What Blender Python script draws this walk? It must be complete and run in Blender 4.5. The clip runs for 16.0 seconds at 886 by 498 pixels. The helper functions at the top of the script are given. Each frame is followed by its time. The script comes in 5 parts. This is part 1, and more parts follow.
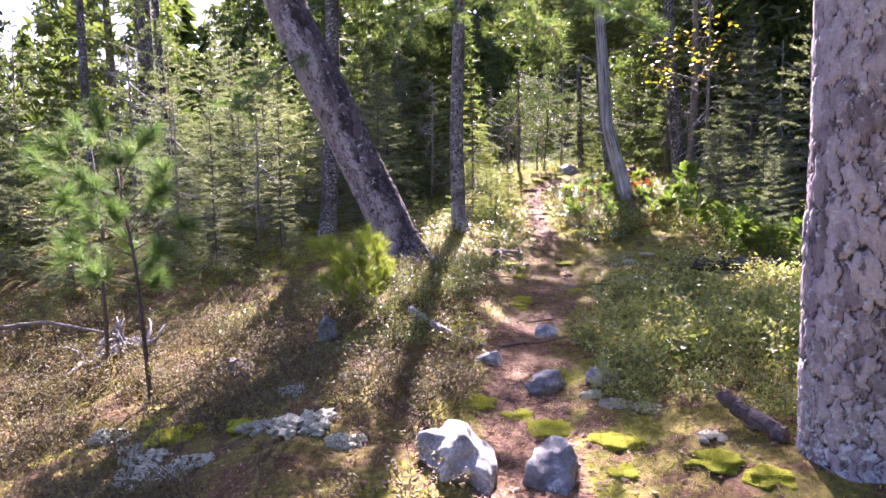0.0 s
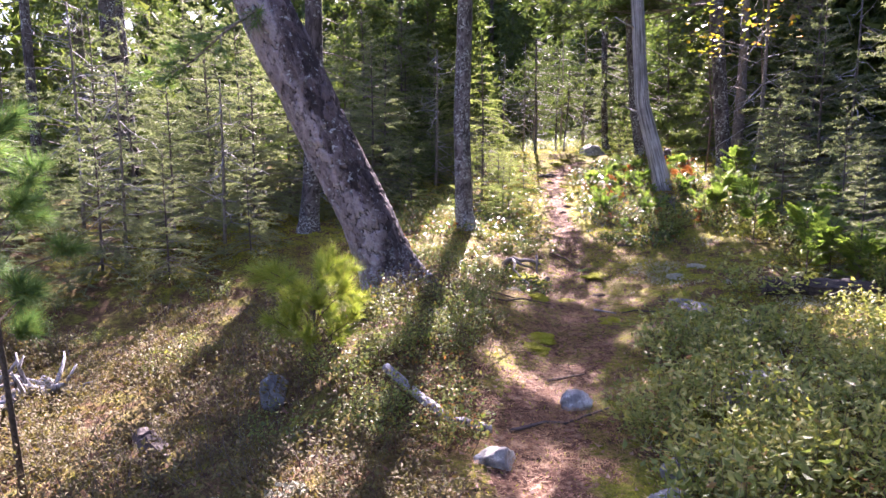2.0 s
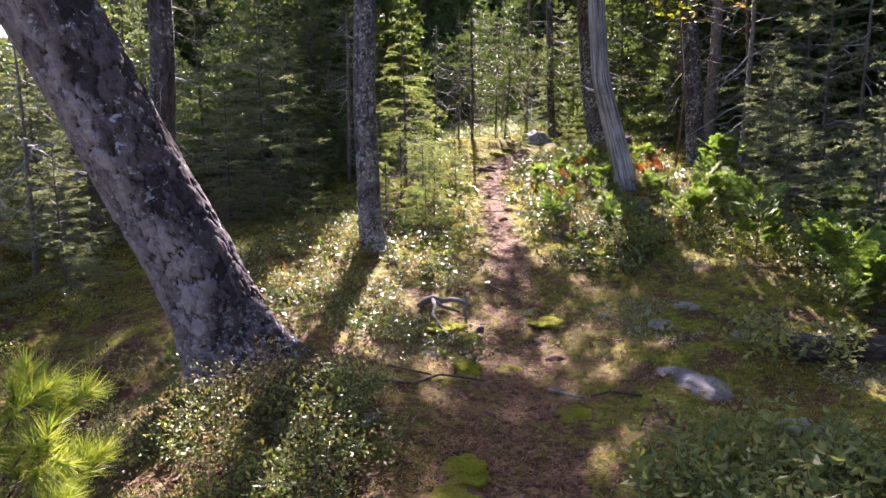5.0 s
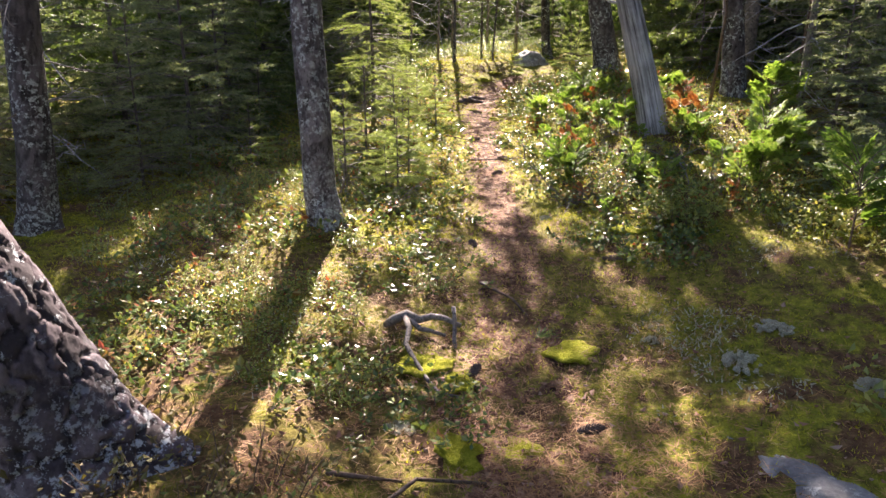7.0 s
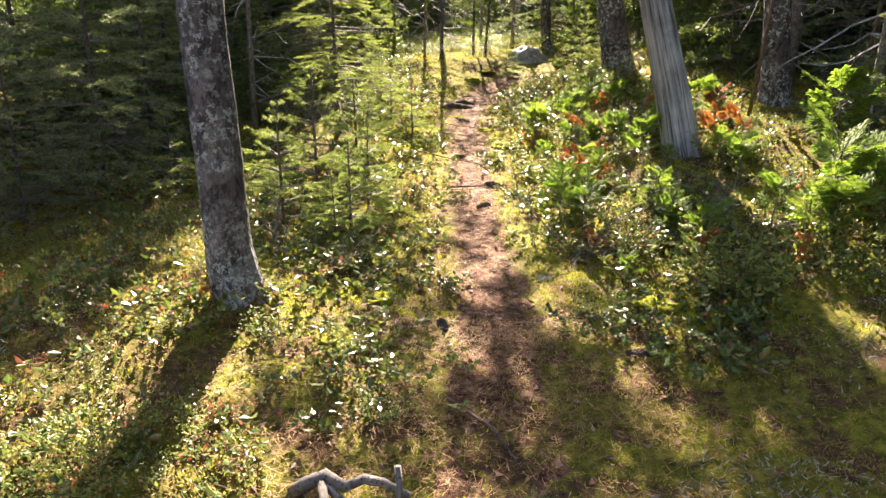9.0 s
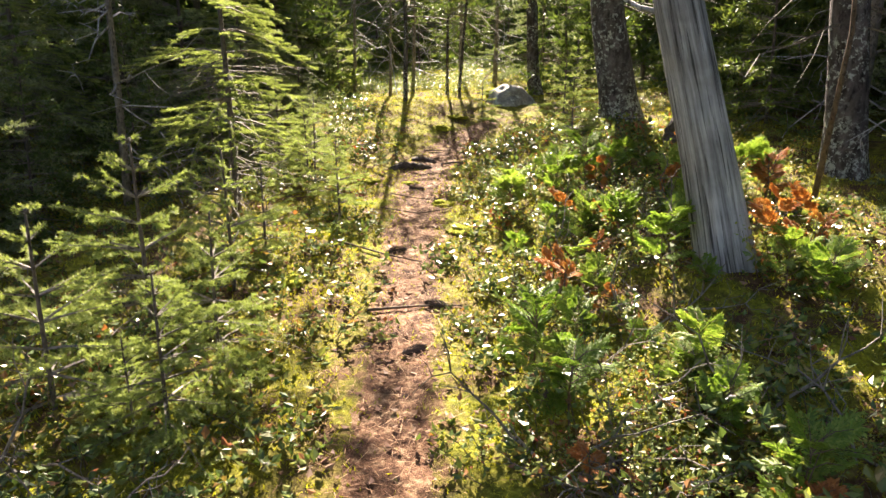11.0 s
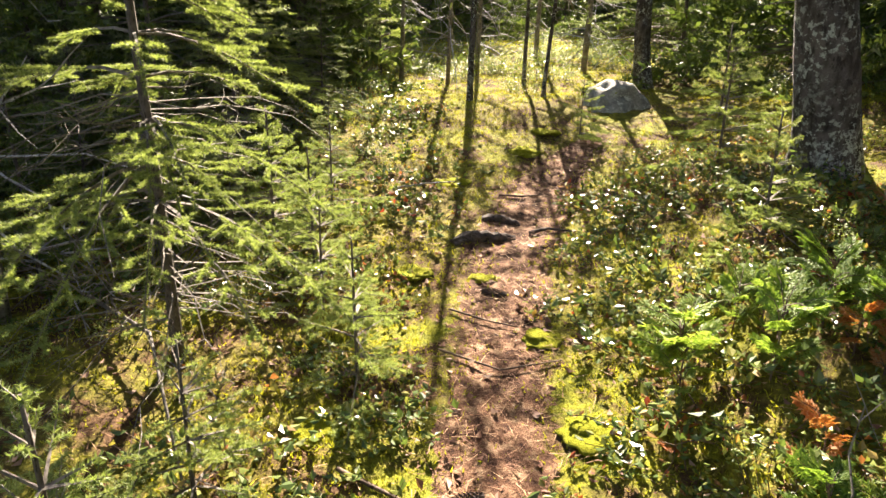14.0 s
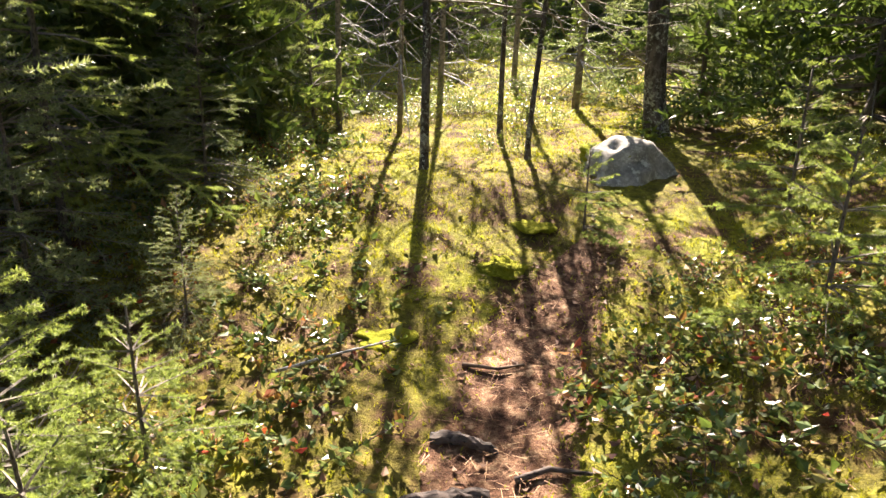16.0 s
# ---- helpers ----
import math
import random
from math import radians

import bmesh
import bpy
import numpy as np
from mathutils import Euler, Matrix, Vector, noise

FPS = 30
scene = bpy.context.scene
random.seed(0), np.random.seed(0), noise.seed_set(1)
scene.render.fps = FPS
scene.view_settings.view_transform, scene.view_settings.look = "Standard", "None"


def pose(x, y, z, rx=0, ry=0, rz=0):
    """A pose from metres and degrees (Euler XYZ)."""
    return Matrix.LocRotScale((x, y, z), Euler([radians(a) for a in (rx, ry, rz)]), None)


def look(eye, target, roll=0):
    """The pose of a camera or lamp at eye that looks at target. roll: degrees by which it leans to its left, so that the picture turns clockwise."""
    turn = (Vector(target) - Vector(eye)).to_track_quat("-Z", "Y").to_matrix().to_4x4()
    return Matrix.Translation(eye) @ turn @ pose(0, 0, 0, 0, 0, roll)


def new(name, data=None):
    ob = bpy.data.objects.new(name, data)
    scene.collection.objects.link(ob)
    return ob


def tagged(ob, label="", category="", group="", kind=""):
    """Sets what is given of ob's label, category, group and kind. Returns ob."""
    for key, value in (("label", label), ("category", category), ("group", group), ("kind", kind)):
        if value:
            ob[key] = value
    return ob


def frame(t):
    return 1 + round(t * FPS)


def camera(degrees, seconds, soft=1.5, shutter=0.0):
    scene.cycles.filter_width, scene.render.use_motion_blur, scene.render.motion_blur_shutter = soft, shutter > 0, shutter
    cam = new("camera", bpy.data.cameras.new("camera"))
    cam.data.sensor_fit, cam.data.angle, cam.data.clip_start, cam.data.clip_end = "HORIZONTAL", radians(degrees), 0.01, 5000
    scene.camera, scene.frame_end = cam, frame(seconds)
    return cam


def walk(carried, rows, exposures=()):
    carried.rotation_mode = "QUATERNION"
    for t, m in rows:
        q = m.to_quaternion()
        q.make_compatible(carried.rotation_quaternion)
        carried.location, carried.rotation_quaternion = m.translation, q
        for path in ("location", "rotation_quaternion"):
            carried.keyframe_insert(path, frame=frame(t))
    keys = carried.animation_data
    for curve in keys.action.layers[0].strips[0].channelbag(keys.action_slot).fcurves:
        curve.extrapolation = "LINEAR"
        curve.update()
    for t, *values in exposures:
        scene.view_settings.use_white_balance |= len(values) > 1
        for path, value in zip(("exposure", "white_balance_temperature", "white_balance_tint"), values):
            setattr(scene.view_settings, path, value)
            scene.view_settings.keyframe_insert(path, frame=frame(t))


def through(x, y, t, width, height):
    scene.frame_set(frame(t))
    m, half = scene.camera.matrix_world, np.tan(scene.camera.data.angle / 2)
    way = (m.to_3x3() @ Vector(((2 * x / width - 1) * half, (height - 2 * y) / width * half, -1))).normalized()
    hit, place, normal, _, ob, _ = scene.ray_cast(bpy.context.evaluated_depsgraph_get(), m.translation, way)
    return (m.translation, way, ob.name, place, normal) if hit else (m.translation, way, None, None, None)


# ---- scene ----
cam = camera(66.1, 16.0)
PATH = [
    (0, (-0.001, -0.052, 1.464), (0.0, 1.939, 1.267), -0.4),
    (0.5, (0.063, 0.383, 1.473), (0.031, 2.373, 1.267), -0.3),
    (1, (0.113, 0.77, 1.505), (0.076, 2.756, 1.274), -0.4),
    (1.5, (0.145, 1.13, 1.592), (0.107, 3.113, 1.338), -0.3),
    (2, (0.135, 1.569, 1.655), (0.097, 3.549, 1.379), -0.1),
    (2.5, (0.144, 1.997, 1.686), (0.106, 3.976, 1.404), -0.0),
    (3, (0.206, 2.436, 1.746), (0.168, 4.415, 1.46), 0.0),
    (3.5, (0.271, 2.69, 1.757), (0.243, 4.669, 1.469), -0.1),
    (4, (0.382, 2.949, 1.779), (0.396, 4.928, 1.49), -0.4),
    (4.5, (0.424, 3.281, 1.767), (0.487, 5.258, 1.473), -0.4),
    (5, (0.5, 3.651, 1.737), (0.62, 5.621, 1.414), -0.4),
    (5.2, (0.526, 3.866, 1.735), (0.665, 5.83, 1.385), -0.2),
    (7.3, (0.637, 5.361, 1.871), (0.818, 7.267, 1.294), -0.2),
    (7.5, (0.663, 5.42, 1.877), (0.845, 7.324, 1.292), -0.1),
    (8, (0.702, 5.745, 1.865), (0.88, 7.647, 1.273), -0.2),
    (8.5, (0.726, 6.153, 1.871), (0.904, 8.056, 1.28), -0.1),
    (9, (0.915, 6.541, 1.9), (1.095, 8.446, 1.318), -0.1),
    (9.5, (0.967, 6.932, 1.933), (1.151, 8.855, 1.417), -0.1),
    (10, (1.065, 7.312, 1.943), (1.248, 9.243, 1.455), -0.2),
    (10.2, (1.16, 7.494, 1.919), (1.345, 9.428, 1.444), -0.2),
    (12.3, (1.643, 9.262, 2.17), (1.811, 11.172, 1.602), 0.2),
    (12.5, (1.613, 9.363, 2.18), (1.772, 11.274, 1.611), 0.3),
    (13, (1.577, 9.675, 2.193), (1.702, 11.584, 1.613), 0.6),
    (13.5, (1.551, 10.078, 2.22), (1.641, 11.982, 1.615), 0.7),
    (14, (1.448, 10.444, 2.283), (1.5, 12.339, 1.645), 1.0),
    (14.5, (1.54, 10.865, 2.284), (1.574, 12.76, 1.646), 1.0),
    (15, (1.614, 11.374, 2.372), (1.653, 13.27, 1.736), 1.1),
    (15.5, (1.599, 11.812, 2.457), (1.648, 13.705, 1.816), 0.8),
    (16, (1.676, 12.183, 2.474), (1.79, 14.075, 1.836), 0.6),
]
walk(cam, [(t, look(eye, target, roll)) for t, eye, target, roll in PATH],
     exposures=[(0, 3.28, 5750, 47), (3.5, 3.28, 5800, 42), (5, 2.76, 5900, 38), (7.5, 2.9, 6450, 26), (9, 3.0, 6700, 23), (12.5, 2.78, 6850, 17), (16, 2.86, 6700, 20)])

# ---- light ----
SUN_AZ, SUN_EL = radians(5.0), radians(38.0)   # clockwise from +Y, above the horizon
TO_SUN = Vector((math.sin(SUN_AZ) * math.cos(SUN_EL), math.cos(SUN_AZ) * math.cos(SUN_EL), math.sin(SUN_EL)))
world = bpy.data.worlds.new("sky")
scene.world = world
world.use_nodes = True
wn = world.node_tree.nodes
sky = wn.new("ShaderNodeTexSky")
sky.sky_type, sky.sun_disc = "NISHITA", False
sky.sun_elevation, sky.sun_rotation = SUN_EL, SUN_AZ
sky.dust_density = 2.0
world.node_tree.links.new(sky.outputs[0], wn["Background"].inputs[0])
wn["Background"].inputs[1].default_value = 0.046
sun_data = bpy.data.lights.new("sun", "SUN")
sun_data.energy, sun_data.angle, sun_data.color = 5.0, radians(0.55), (1.0, 0.9, 0.72)
new("sun", sun_data).matrix_world = look(TO_SUN * 60, (0, 0, 0))


# ---- the lie of the land ----
LINE_Y = [-30, 0, 4, 5, 6.7, 8, 9.3, 10.5, 11.5, 12.9, 13.5, 14.5, 15.0, 16.5, 20, 40]
LINE_X = [0.1, 0.1, 0.5, 0.55, 1.05, 1.2, 1.42, 1.5, 1.6, 1.75, 1.85, 2.15, 2.45, 3.6, 5.0, 8.0]
RISE_Y = [-600, -30, 0, 3, 4.6, 6.7, 7.8, 8.6, 9.3, 11.4, 12.9, 13.6, 14.5, 14.9, 15.9, 16.8, 18.5, 20.5, 40, 600]
RISE_Z = [-1.0, -0.8, 0.02, 0.14, 0.2, 0.34, 0.41, 0.56, 0.69, 0.94, 1.16, 1.27, 1.35, 1.46, 1.68, 1.72, 1.84, 2.03, 2.6, 4.0]


def line_x(y):
    return np.interp(y, LINE_Y, LINE_X)


def wave(x, y, s, k):
    """Smooth pseudo-random waves, about -1 to 1."""
    return (np.sin(x * s * 1.3 + k) * np.sin(y * s * 1.1 + k * 2.3) + 0.6 * np.sin((x + y) * s * 2.1 + k * 0.7) * np.sin((x - y) * s * 1.7 + k)
            + 0.4 * np.sin(x * s * 4.3 + 1.9 * k) * np.sin(y * s * 3.9 - k)) / 1.6


def land(x, y):
    """The ground's height."""
    x, y = np.asarray(x, float), np.asarray(y, float)
    z = np.interp(y, RISE_Y, RISE_Z)
    dx = x - line_x(y)
    z = z - 0.6 * np.interp(y, [3, 5.5, 7.5, 9.5], [1.25, 1.25, 0.75, 0.2]) * (1 - np.exp(-np.maximum(0, -dx - 1.2) / 1.6)) - 0.1 * np.clip(-dx - 7, 0, 25)
    z = z + 0.17 * (1 - np.exp(-np.maximum(0, dx - 0.6) / 0.8))
    z = z + 0.24 * np.interp(y, [9.5, 11, 15, 17], [0, 1, 1, 0]) * (1 - np.exp(-np.maximum(0, dx - 0.7) / 0.7))
    z = z + 0.26 * np.exp(-((x + 0.35) ** 2 / 0.7 + (y - 6.7) ** 2 / 2.2)) + 0.1 * np.exp(-((x + 0.2) ** 2 / 0.6 + (y - 9.4) ** 2 / 1.5))
    off = 1 - np.exp(-(dx / 0.55) ** 2)
    z = z + off * (0.035 * wave(x, y, 2.2, 1.0) + 0.016 * wave(x, y, 7.0, 4.0)) + 0.012 * wave(x, y, 9.0, 2.0) - 0.04 * np.exp(-(dx / 0.4) ** 2)
    z = z - 0.24 * np.exp(-((x - 0.52) ** 2 + (y - 8.12) ** 2) / 0.022)     # hollow under the stump roots
    far = np.clip((np.hypot(x, y - 8) - 25) / 60, 0, 1)
    return z * (1 - 0.5 * far) + far * 1.2 * wave(x, y, 0.05, 3.0)


def land1(x, y):
    return float(land(x, y))


# ---- mesh tools ----
class Buf:
    """Collects vertices and faces of one mesh."""

    def __init__(self):
        self.v, self.f, self.n = [], [], 0

    def add(self, v, f):
        v = np.asarray(v, float).reshape(-1, 3)
        self.v.append(v)
        self.f.extend((np.asarray(f) + self.n).tolist())
        self.n += len(v)

    def mesh(self, name, material, smooth=False):
        me = bpy.data.meshes.new(name)
        me.from_pydata(np.concatenate(self.v).tolist(), [], self.f)
        me.materials.append(material)
        if smooth:
            me.polygons.foreach_set("use_smooth", [True] * len(me.polygons))
        me.update()
        return me


def unit(a):
    return a / np.maximum(np.linalg.norm(a, axis=-1, keepdims=True), 1e-9)


def tube(buf, pts, r0, r1, sides=5, flat=1.0):
    """A tapering stick through pts."""
    pts = np.asarray(pts, float)
    n = len(pts)
    t = unit(np.gradient(pts, axis=0))
    up = np.array([0.31, 0.17, 0.94]) if abs(t[0][2]) < 0.9 else np.array([1.0, 0.1, 0.0])
    a = unit(np.cross(t, up))
    b = np.cross(t, a)
    ang = np.arange(sides) / sides * 2 * np.pi
    r = np.linspace(r0, r1, n)[:, None, None]
    ring = pts[:, None] + r * (np.cos(ang)[None, :, None] * a[:, None] + flat * np.sin(ang)[None, :, None] * b[:, None])
    f = []
    for i in range(n - 1):
        for j in range(sides):
            k = (j + 1) % sides
            f.append((i * sides + j, i * sides + k, (i + 1) * sides + k, (i + 1) * sides + j))
    f = [list(q) for q in f]
    buf.add(ring.reshape(-1, 3), f)
    buf.f.append([buf.n - sides + j for j in range(sides)])
    buf.f.append([buf.n - n * sides + sides - 1 - j for j in range(sides)])


def blades(buf, base, way, side, length, width, fold=None):
    """Narrow triangles from base along way."""
    length, width = np.broadcast_to(length, (len(base),))[:, None], np.broadcast_to(width, (len(base),))[:, None]
    v = np.stack([base - side * width / 2, base + side * width / 2, base + way * length], 1)
    buf.add(v, np.arange(len(base) * 3).reshape(-1, 3))


def leaves(buf, base, way, side, length, width, cup=0.14):
    """Folded leaves: two facets on each side of the midrib, a pointed tip."""
    n = np.cross(way, side)
    L, W = np.broadcast_to(length, (len(base),))[:, None], np.broadcast_to(width, (len(base),))[:, None]
    mid = base + way * L * 0.55 - n * L * 0.06
    v = np.stack([base, base + way * L * 0.5 + side * W / 2 + n * W * cup, base + way * L - n * L * 0.12, base + way * L * 0.5 - side * W / 2 + n * W * cup, mid], 1)
    k = np.arange(len(base))[:, None] * 5
    buf.add(v, np.concatenate([k + [[0, 4, 1]], k + [[4, 2, 1]], k + [[0, 3, 4]], k + [[3, 2, 4]]]))


def rand_dirs(rng, n):
    return unit(rng.normal(size=(n, 3)))


def needles(buf, p0, p1, rng, step, length, width, spread=0.9, flat=0.0):
    """Needles all along the twigs p0 to p1."""
    p0, p1 = np.asarray(p0), np.asarray(p1)
    ln = np.linalg.norm(p1 - p0, axis=1)
    cnt = np.maximum(2, (ln / step).astype(int))
    idx = np.repeat(np.arange(len(p0)), cnt)
    t = rng.random(len(idx)) ** 0.9
    d = unit(p1 - p0)[idx]
    base = p0[idx] + (p1 - p0)[idx] * t[:, None]
    r = rand_dirs(rng, len(idx))
    if flat:
        r[:, 2] *= 1 - flat
        r = unit(r)
    r = unit(r - d * np.sum(r * d, 1)[:, None])
    way = unit(d * (1 - spread * 0.55) + r * spread + np.array([0, 0, 0.12]))
    side = unit(np.cross(way, rand_dirs(rng, len(idx))))
    blades(buf, base, way, side, length * rng.uniform(0.75, 1.2, len(idx)), width)


def part(name, me, parent, label="", m=None):
    ob = new(name, me)
    ob.parent = parent
    if m is not None:
        ob.matrix_basis = m
    if label:
        ob["label"] = label
    return ob


def wisp(name, me, parent, m=None):
    """A part of many fine pieces that nobody could count."""
    return tagged(part(name, me, parent, m=m), kind="stuff")


# ---- materials ----
def material(name):
    m = bpy.data.materials.new(name)
    m.use_nodes = True
    nt = m.node_tree
    return m, nt, nt.nodes["Principled BSDF"]


def node(nt, kind, **values):
    n = nt.nodes.new(kind)
    for key, value in values.items():
        n.inputs[key.replace("_", " ")].default_value = value
    return n


def ramp(nt, fac, stops):
    r = nt.nodes.new("ShaderNodeValToRGB")
    els = r.color_ramp.elements
    while len(els) < len(stops):
        els.new(0.5)
    for e, (p, c) in zip(els, stops):
        e.position, e.color = p, (*c, 1)
    nt.links.new(fac, r.inputs[0])
    return r.outputs[0]


def mixed(nt, fac, a, b, mode="MIX"):
    n = nt.nodes.new("ShaderNodeMix")
    n.data_type, n.blend_type = "RGBA", mode
    for value, sock in ((fac, n.inputs[0]), (a, n.inputs[6]), (b, n.inputs[7])):
        if isinstance(value, bpy.types.NodeSocket):
            nt.links.new(value, sock)
        else:
            sock.default_value = value if sock == n.inputs[0] else (*value, 1)
    return n.outputs[2]


def noise_tex(nt, scale, detail=4.0, rough=0.6, stretch=None, space="Object"):
    if space == "Rest":
        at = nt.nodes.new("ShaderNodeAttribute")
        at.attribute_name = "rest"
        co = at.outputs["Vector"]
    else:
        co = nt.nodes.new("ShaderNodeTexCoord").outputs[space]
    if stretch:
        mp = nt.nodes.new("ShaderNodeMapping")
        mp.inputs["Scale"].default_value = stretch
        nt.links.new(co, mp.inputs[0])
        co = mp.outputs[0]
    n = node(nt, "ShaderNodeTexNoise", Scale=scale, Detail=detail, Roughness=rough)
    nt.links.new(co, n.inputs["Vector"])
    return n.outputs[0]


def bump(nt, bsdf, height, strength, distance):
    b = node(nt, "ShaderNodeBump", Strength=strength, Distance=distance)
    nt.links.new(height, b.inputs["Height"])
    nt.links.new(b.outputs[0], bsdf.inputs["Normal"])


def leaf_material(name, stops, through=0.45, rough=0.45, spread=0.35):
    """Thin foliage: colours vary from leaf to leaf and plant to plant, and light comes through."""
    m, nt, b = material(name)
    geo, info = nt.nodes.new("ShaderNodeNewGeometry"), nt.nodes.new("ShaderNodeObjectInfo")
    mx = nt.nodes.new("ShaderNodeMath")
    mx.operation = "MULTIPLY_ADD"
    mx.inputs[1].default_value = 1 - spread
    ml = nt.nodes.new("ShaderNodeMath")
    ml.operation, ml.inputs[1].default_value = "MULTIPLY", spread
    nt.links.new(info.outputs["Random"], ml.inputs[0])
    nt.links.new(geo.outputs["Random Per Island"], mx.inputs[0])
    nt.links.new(ml.outputs[0], mx.inputs[2])
    col = ramp(nt, mx.outputs[0], stops)
    nt.links.new(col, b.inputs["Base Color"])
    b.inputs["Roughness"].default_value = rough + 0.1
    b.inputs["Specular IOR Level"].default_value = 0.45
    tr = nt.nodes.new("ShaderNodeBsdfTranslucent")
    warm = mixed(nt, 1.0, col, (1.0, 1.0, 0.55), "MULTIPLY")
    nt.links.new(warm, tr.inputs[0])
    sh = nt.nodes.new("ShaderNodeMixShader")
    sh.inputs[0].default_value = through
    nt.links.new(b.outputs[0], sh.inputs[1])
    nt.links.new(tr.outputs[0], sh.inputs[2])
    nt.links.new(sh.outputs[0], nt.nodes["Material Output"].inputs[0])
    return m


def bark_material(name, deep, tones, lichen, amount=0.5, scale=1.0, cover=0.46):
    """Bark: dark cracks between plates of differing tone, with lichen in spots, patches and at the foot."""
    m, nt, b = material(name)
    crack, tone = nt.nodes.new("ShaderNodeAttribute"), nt.nodes.new("ShaderNodeAttribute")
    crack.attribute_name, tone.attribute_name = "crack", "tone"
    fine = noise_tex(nt, 70 * scale, 6, 0.7)
    flake = noise_tex(nt, 20 * scale, 5, 0.7, (1, 1, 0.5))
    # The lowest stop is the shade painted on one side of a trunk.
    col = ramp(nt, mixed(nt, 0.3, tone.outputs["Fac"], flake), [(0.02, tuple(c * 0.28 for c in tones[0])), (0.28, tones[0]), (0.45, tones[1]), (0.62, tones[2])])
    col = mixed(nt, 0.55, col, ramp(nt, fine, [(0.3, (0.45,) * 3), (0.68, (1.3,) * 3)]), "MULTIPLY")
    col = mixed(nt, ramp(nt, flake, [(0.36, (0.75,) * 3), (0.44, (0,) * 3)]), col, deep)
    col = mixed(nt, ramp(nt, crack.outputs["Fac"], [(0.12, (1,) * 3), (0.55, (0,) * 3)]), col, deep)
    spot = ramp(nt, noise_tex(nt, 22 * scale, 5, 0.75), [(0.63 - 0.1 * amount, (0, 0, 0)), (0.67 - 0.09 * amount, (1, 1, 1))])
    patch = ramp(nt, noise_tex(nt, 3.0, 4, 0.65), [(cover, (0, 0, 0)), (cover + 0.08, (1, 1, 1))])
    low = node(nt, "ShaderNodeMapRange", From_Min=0.12, From_Max=0.5, To_Min=1.0, To_Max=0.0)
    sep = nt.nodes.new("ShaderNodeSeparateXYZ")
    nt.links.new(nt.nodes.new("ShaderNodeTexCoord").outputs["Object"], sep.inputs[0])
    nt.links.new(sep.outputs[2], low.inputs[0])
    foot = mixed(nt, 1.0, low.outputs[0], ramp(nt, noise_tex(nt, 26 * scale, 5, 0.75), [(0.53, (0, 0, 0)), (0.57, (1, 1, 1))]), "MULTIPLY")
    lf = mixed(nt, 1.0, mixed(nt, 1.0, spot, patch, "MULTIPLY"), foot, "LIGHTEN")
    col = mixed(nt, lf, col, mixed(nt, fine, tuple(c * 0.6 for c in lichen), lichen))
    nt.links.new(col, b.inputs["Base Color"])
    b.inputs["Roughness"].default_value = 0.9
    b.inputs["Specular IOR Level"].default_value = 0.3
    bump(nt, b, mixed(nt, 0.5, fine, flake), 0.7, 0.008)
    return m


def wood_material(name, dark, pale, along=(1, 1, 0.08), scale=40, space="Object"):
    """Barkless weathered wood with long grain."""
    m, nt, b = material(name)
    g = noise_tex(nt, scale, 6, 0.7, along, space)
    col = ramp(nt, g, [(0.3, dark), (0.6, pale)])
    col = mixed(nt, ramp(nt, noise_tex(nt, 4, 4, 0.6), [(0.35, (0.0,) * 3), (0.7, (0.6,) * 3)]), col, dark)
    crack = noise_tex(nt, scale * 3.2, 3, 0.5, (along[0], along[1], along[2] * 0.5), space)
    col = mixed(nt, ramp(nt, crack, [(0.36, (0.85,) * 3), (0.43, (0,) * 3)]), col, tuple(c * 0.4 for c in dark))
    nt.links.new(col, b.inputs["Base Color"])
    b.inputs["Roughness"].default_value = 0.85
    bump(nt, b, mixed(nt, 0.5, g, crack), 0.8, 0.006)
    return m


def stone_material(name, dark, pale, lichen, amount=0.5):
    m, nt, b = material(name)
    n1, n2 = noise_tex(nt, 7, 6, 0.65), noise_tex(nt, 55, 5, 0.7)
    col = ramp(nt, n1, [(0.3, dark), (0.68, pale)])
    col = mixed(nt, 0.5, col, ramp(nt, n2, [(0.3, (0.45,) * 3), (0.7, (1.3,) * 3)]), "MULTIPLY")
    col = mixed(nt, ramp(nt, noise_tex(nt, 18, 6, 0.75), [(0.6 - 0.12 * amount, (0,) * 3), (0.66 - 0.1 * amount, (0.9,) * 3)]), col, lichen)
    nt.links.new(col, b.inputs["Base Color"])
    b.inputs["Roughness"].default_value = 0.85
    bump(nt, b, n2, 0.5, 0.006)
    return m


def soft_material(name, stops, scale=45, distance=0.012):
    """Moss and lichen: a spongy matt surface."""
    m, nt, b = material(name)
    n1, n2 = noise_tex(nt, scale * 0.18, 4, 0.6), noise_tex(nt, scale, 6, 0.75)
    ad = mixed(nt, 0.5, n1, n2)
    nt.links.new(ramp(nt, ad, stops), b.inputs["Base Color"])
    b.inputs["Roughness"].default_value = 1.0
    b.inputs["Specular IOR Level"].default_value = 0.1
    bump(nt, b, n2, 1.0, distance)
    return m


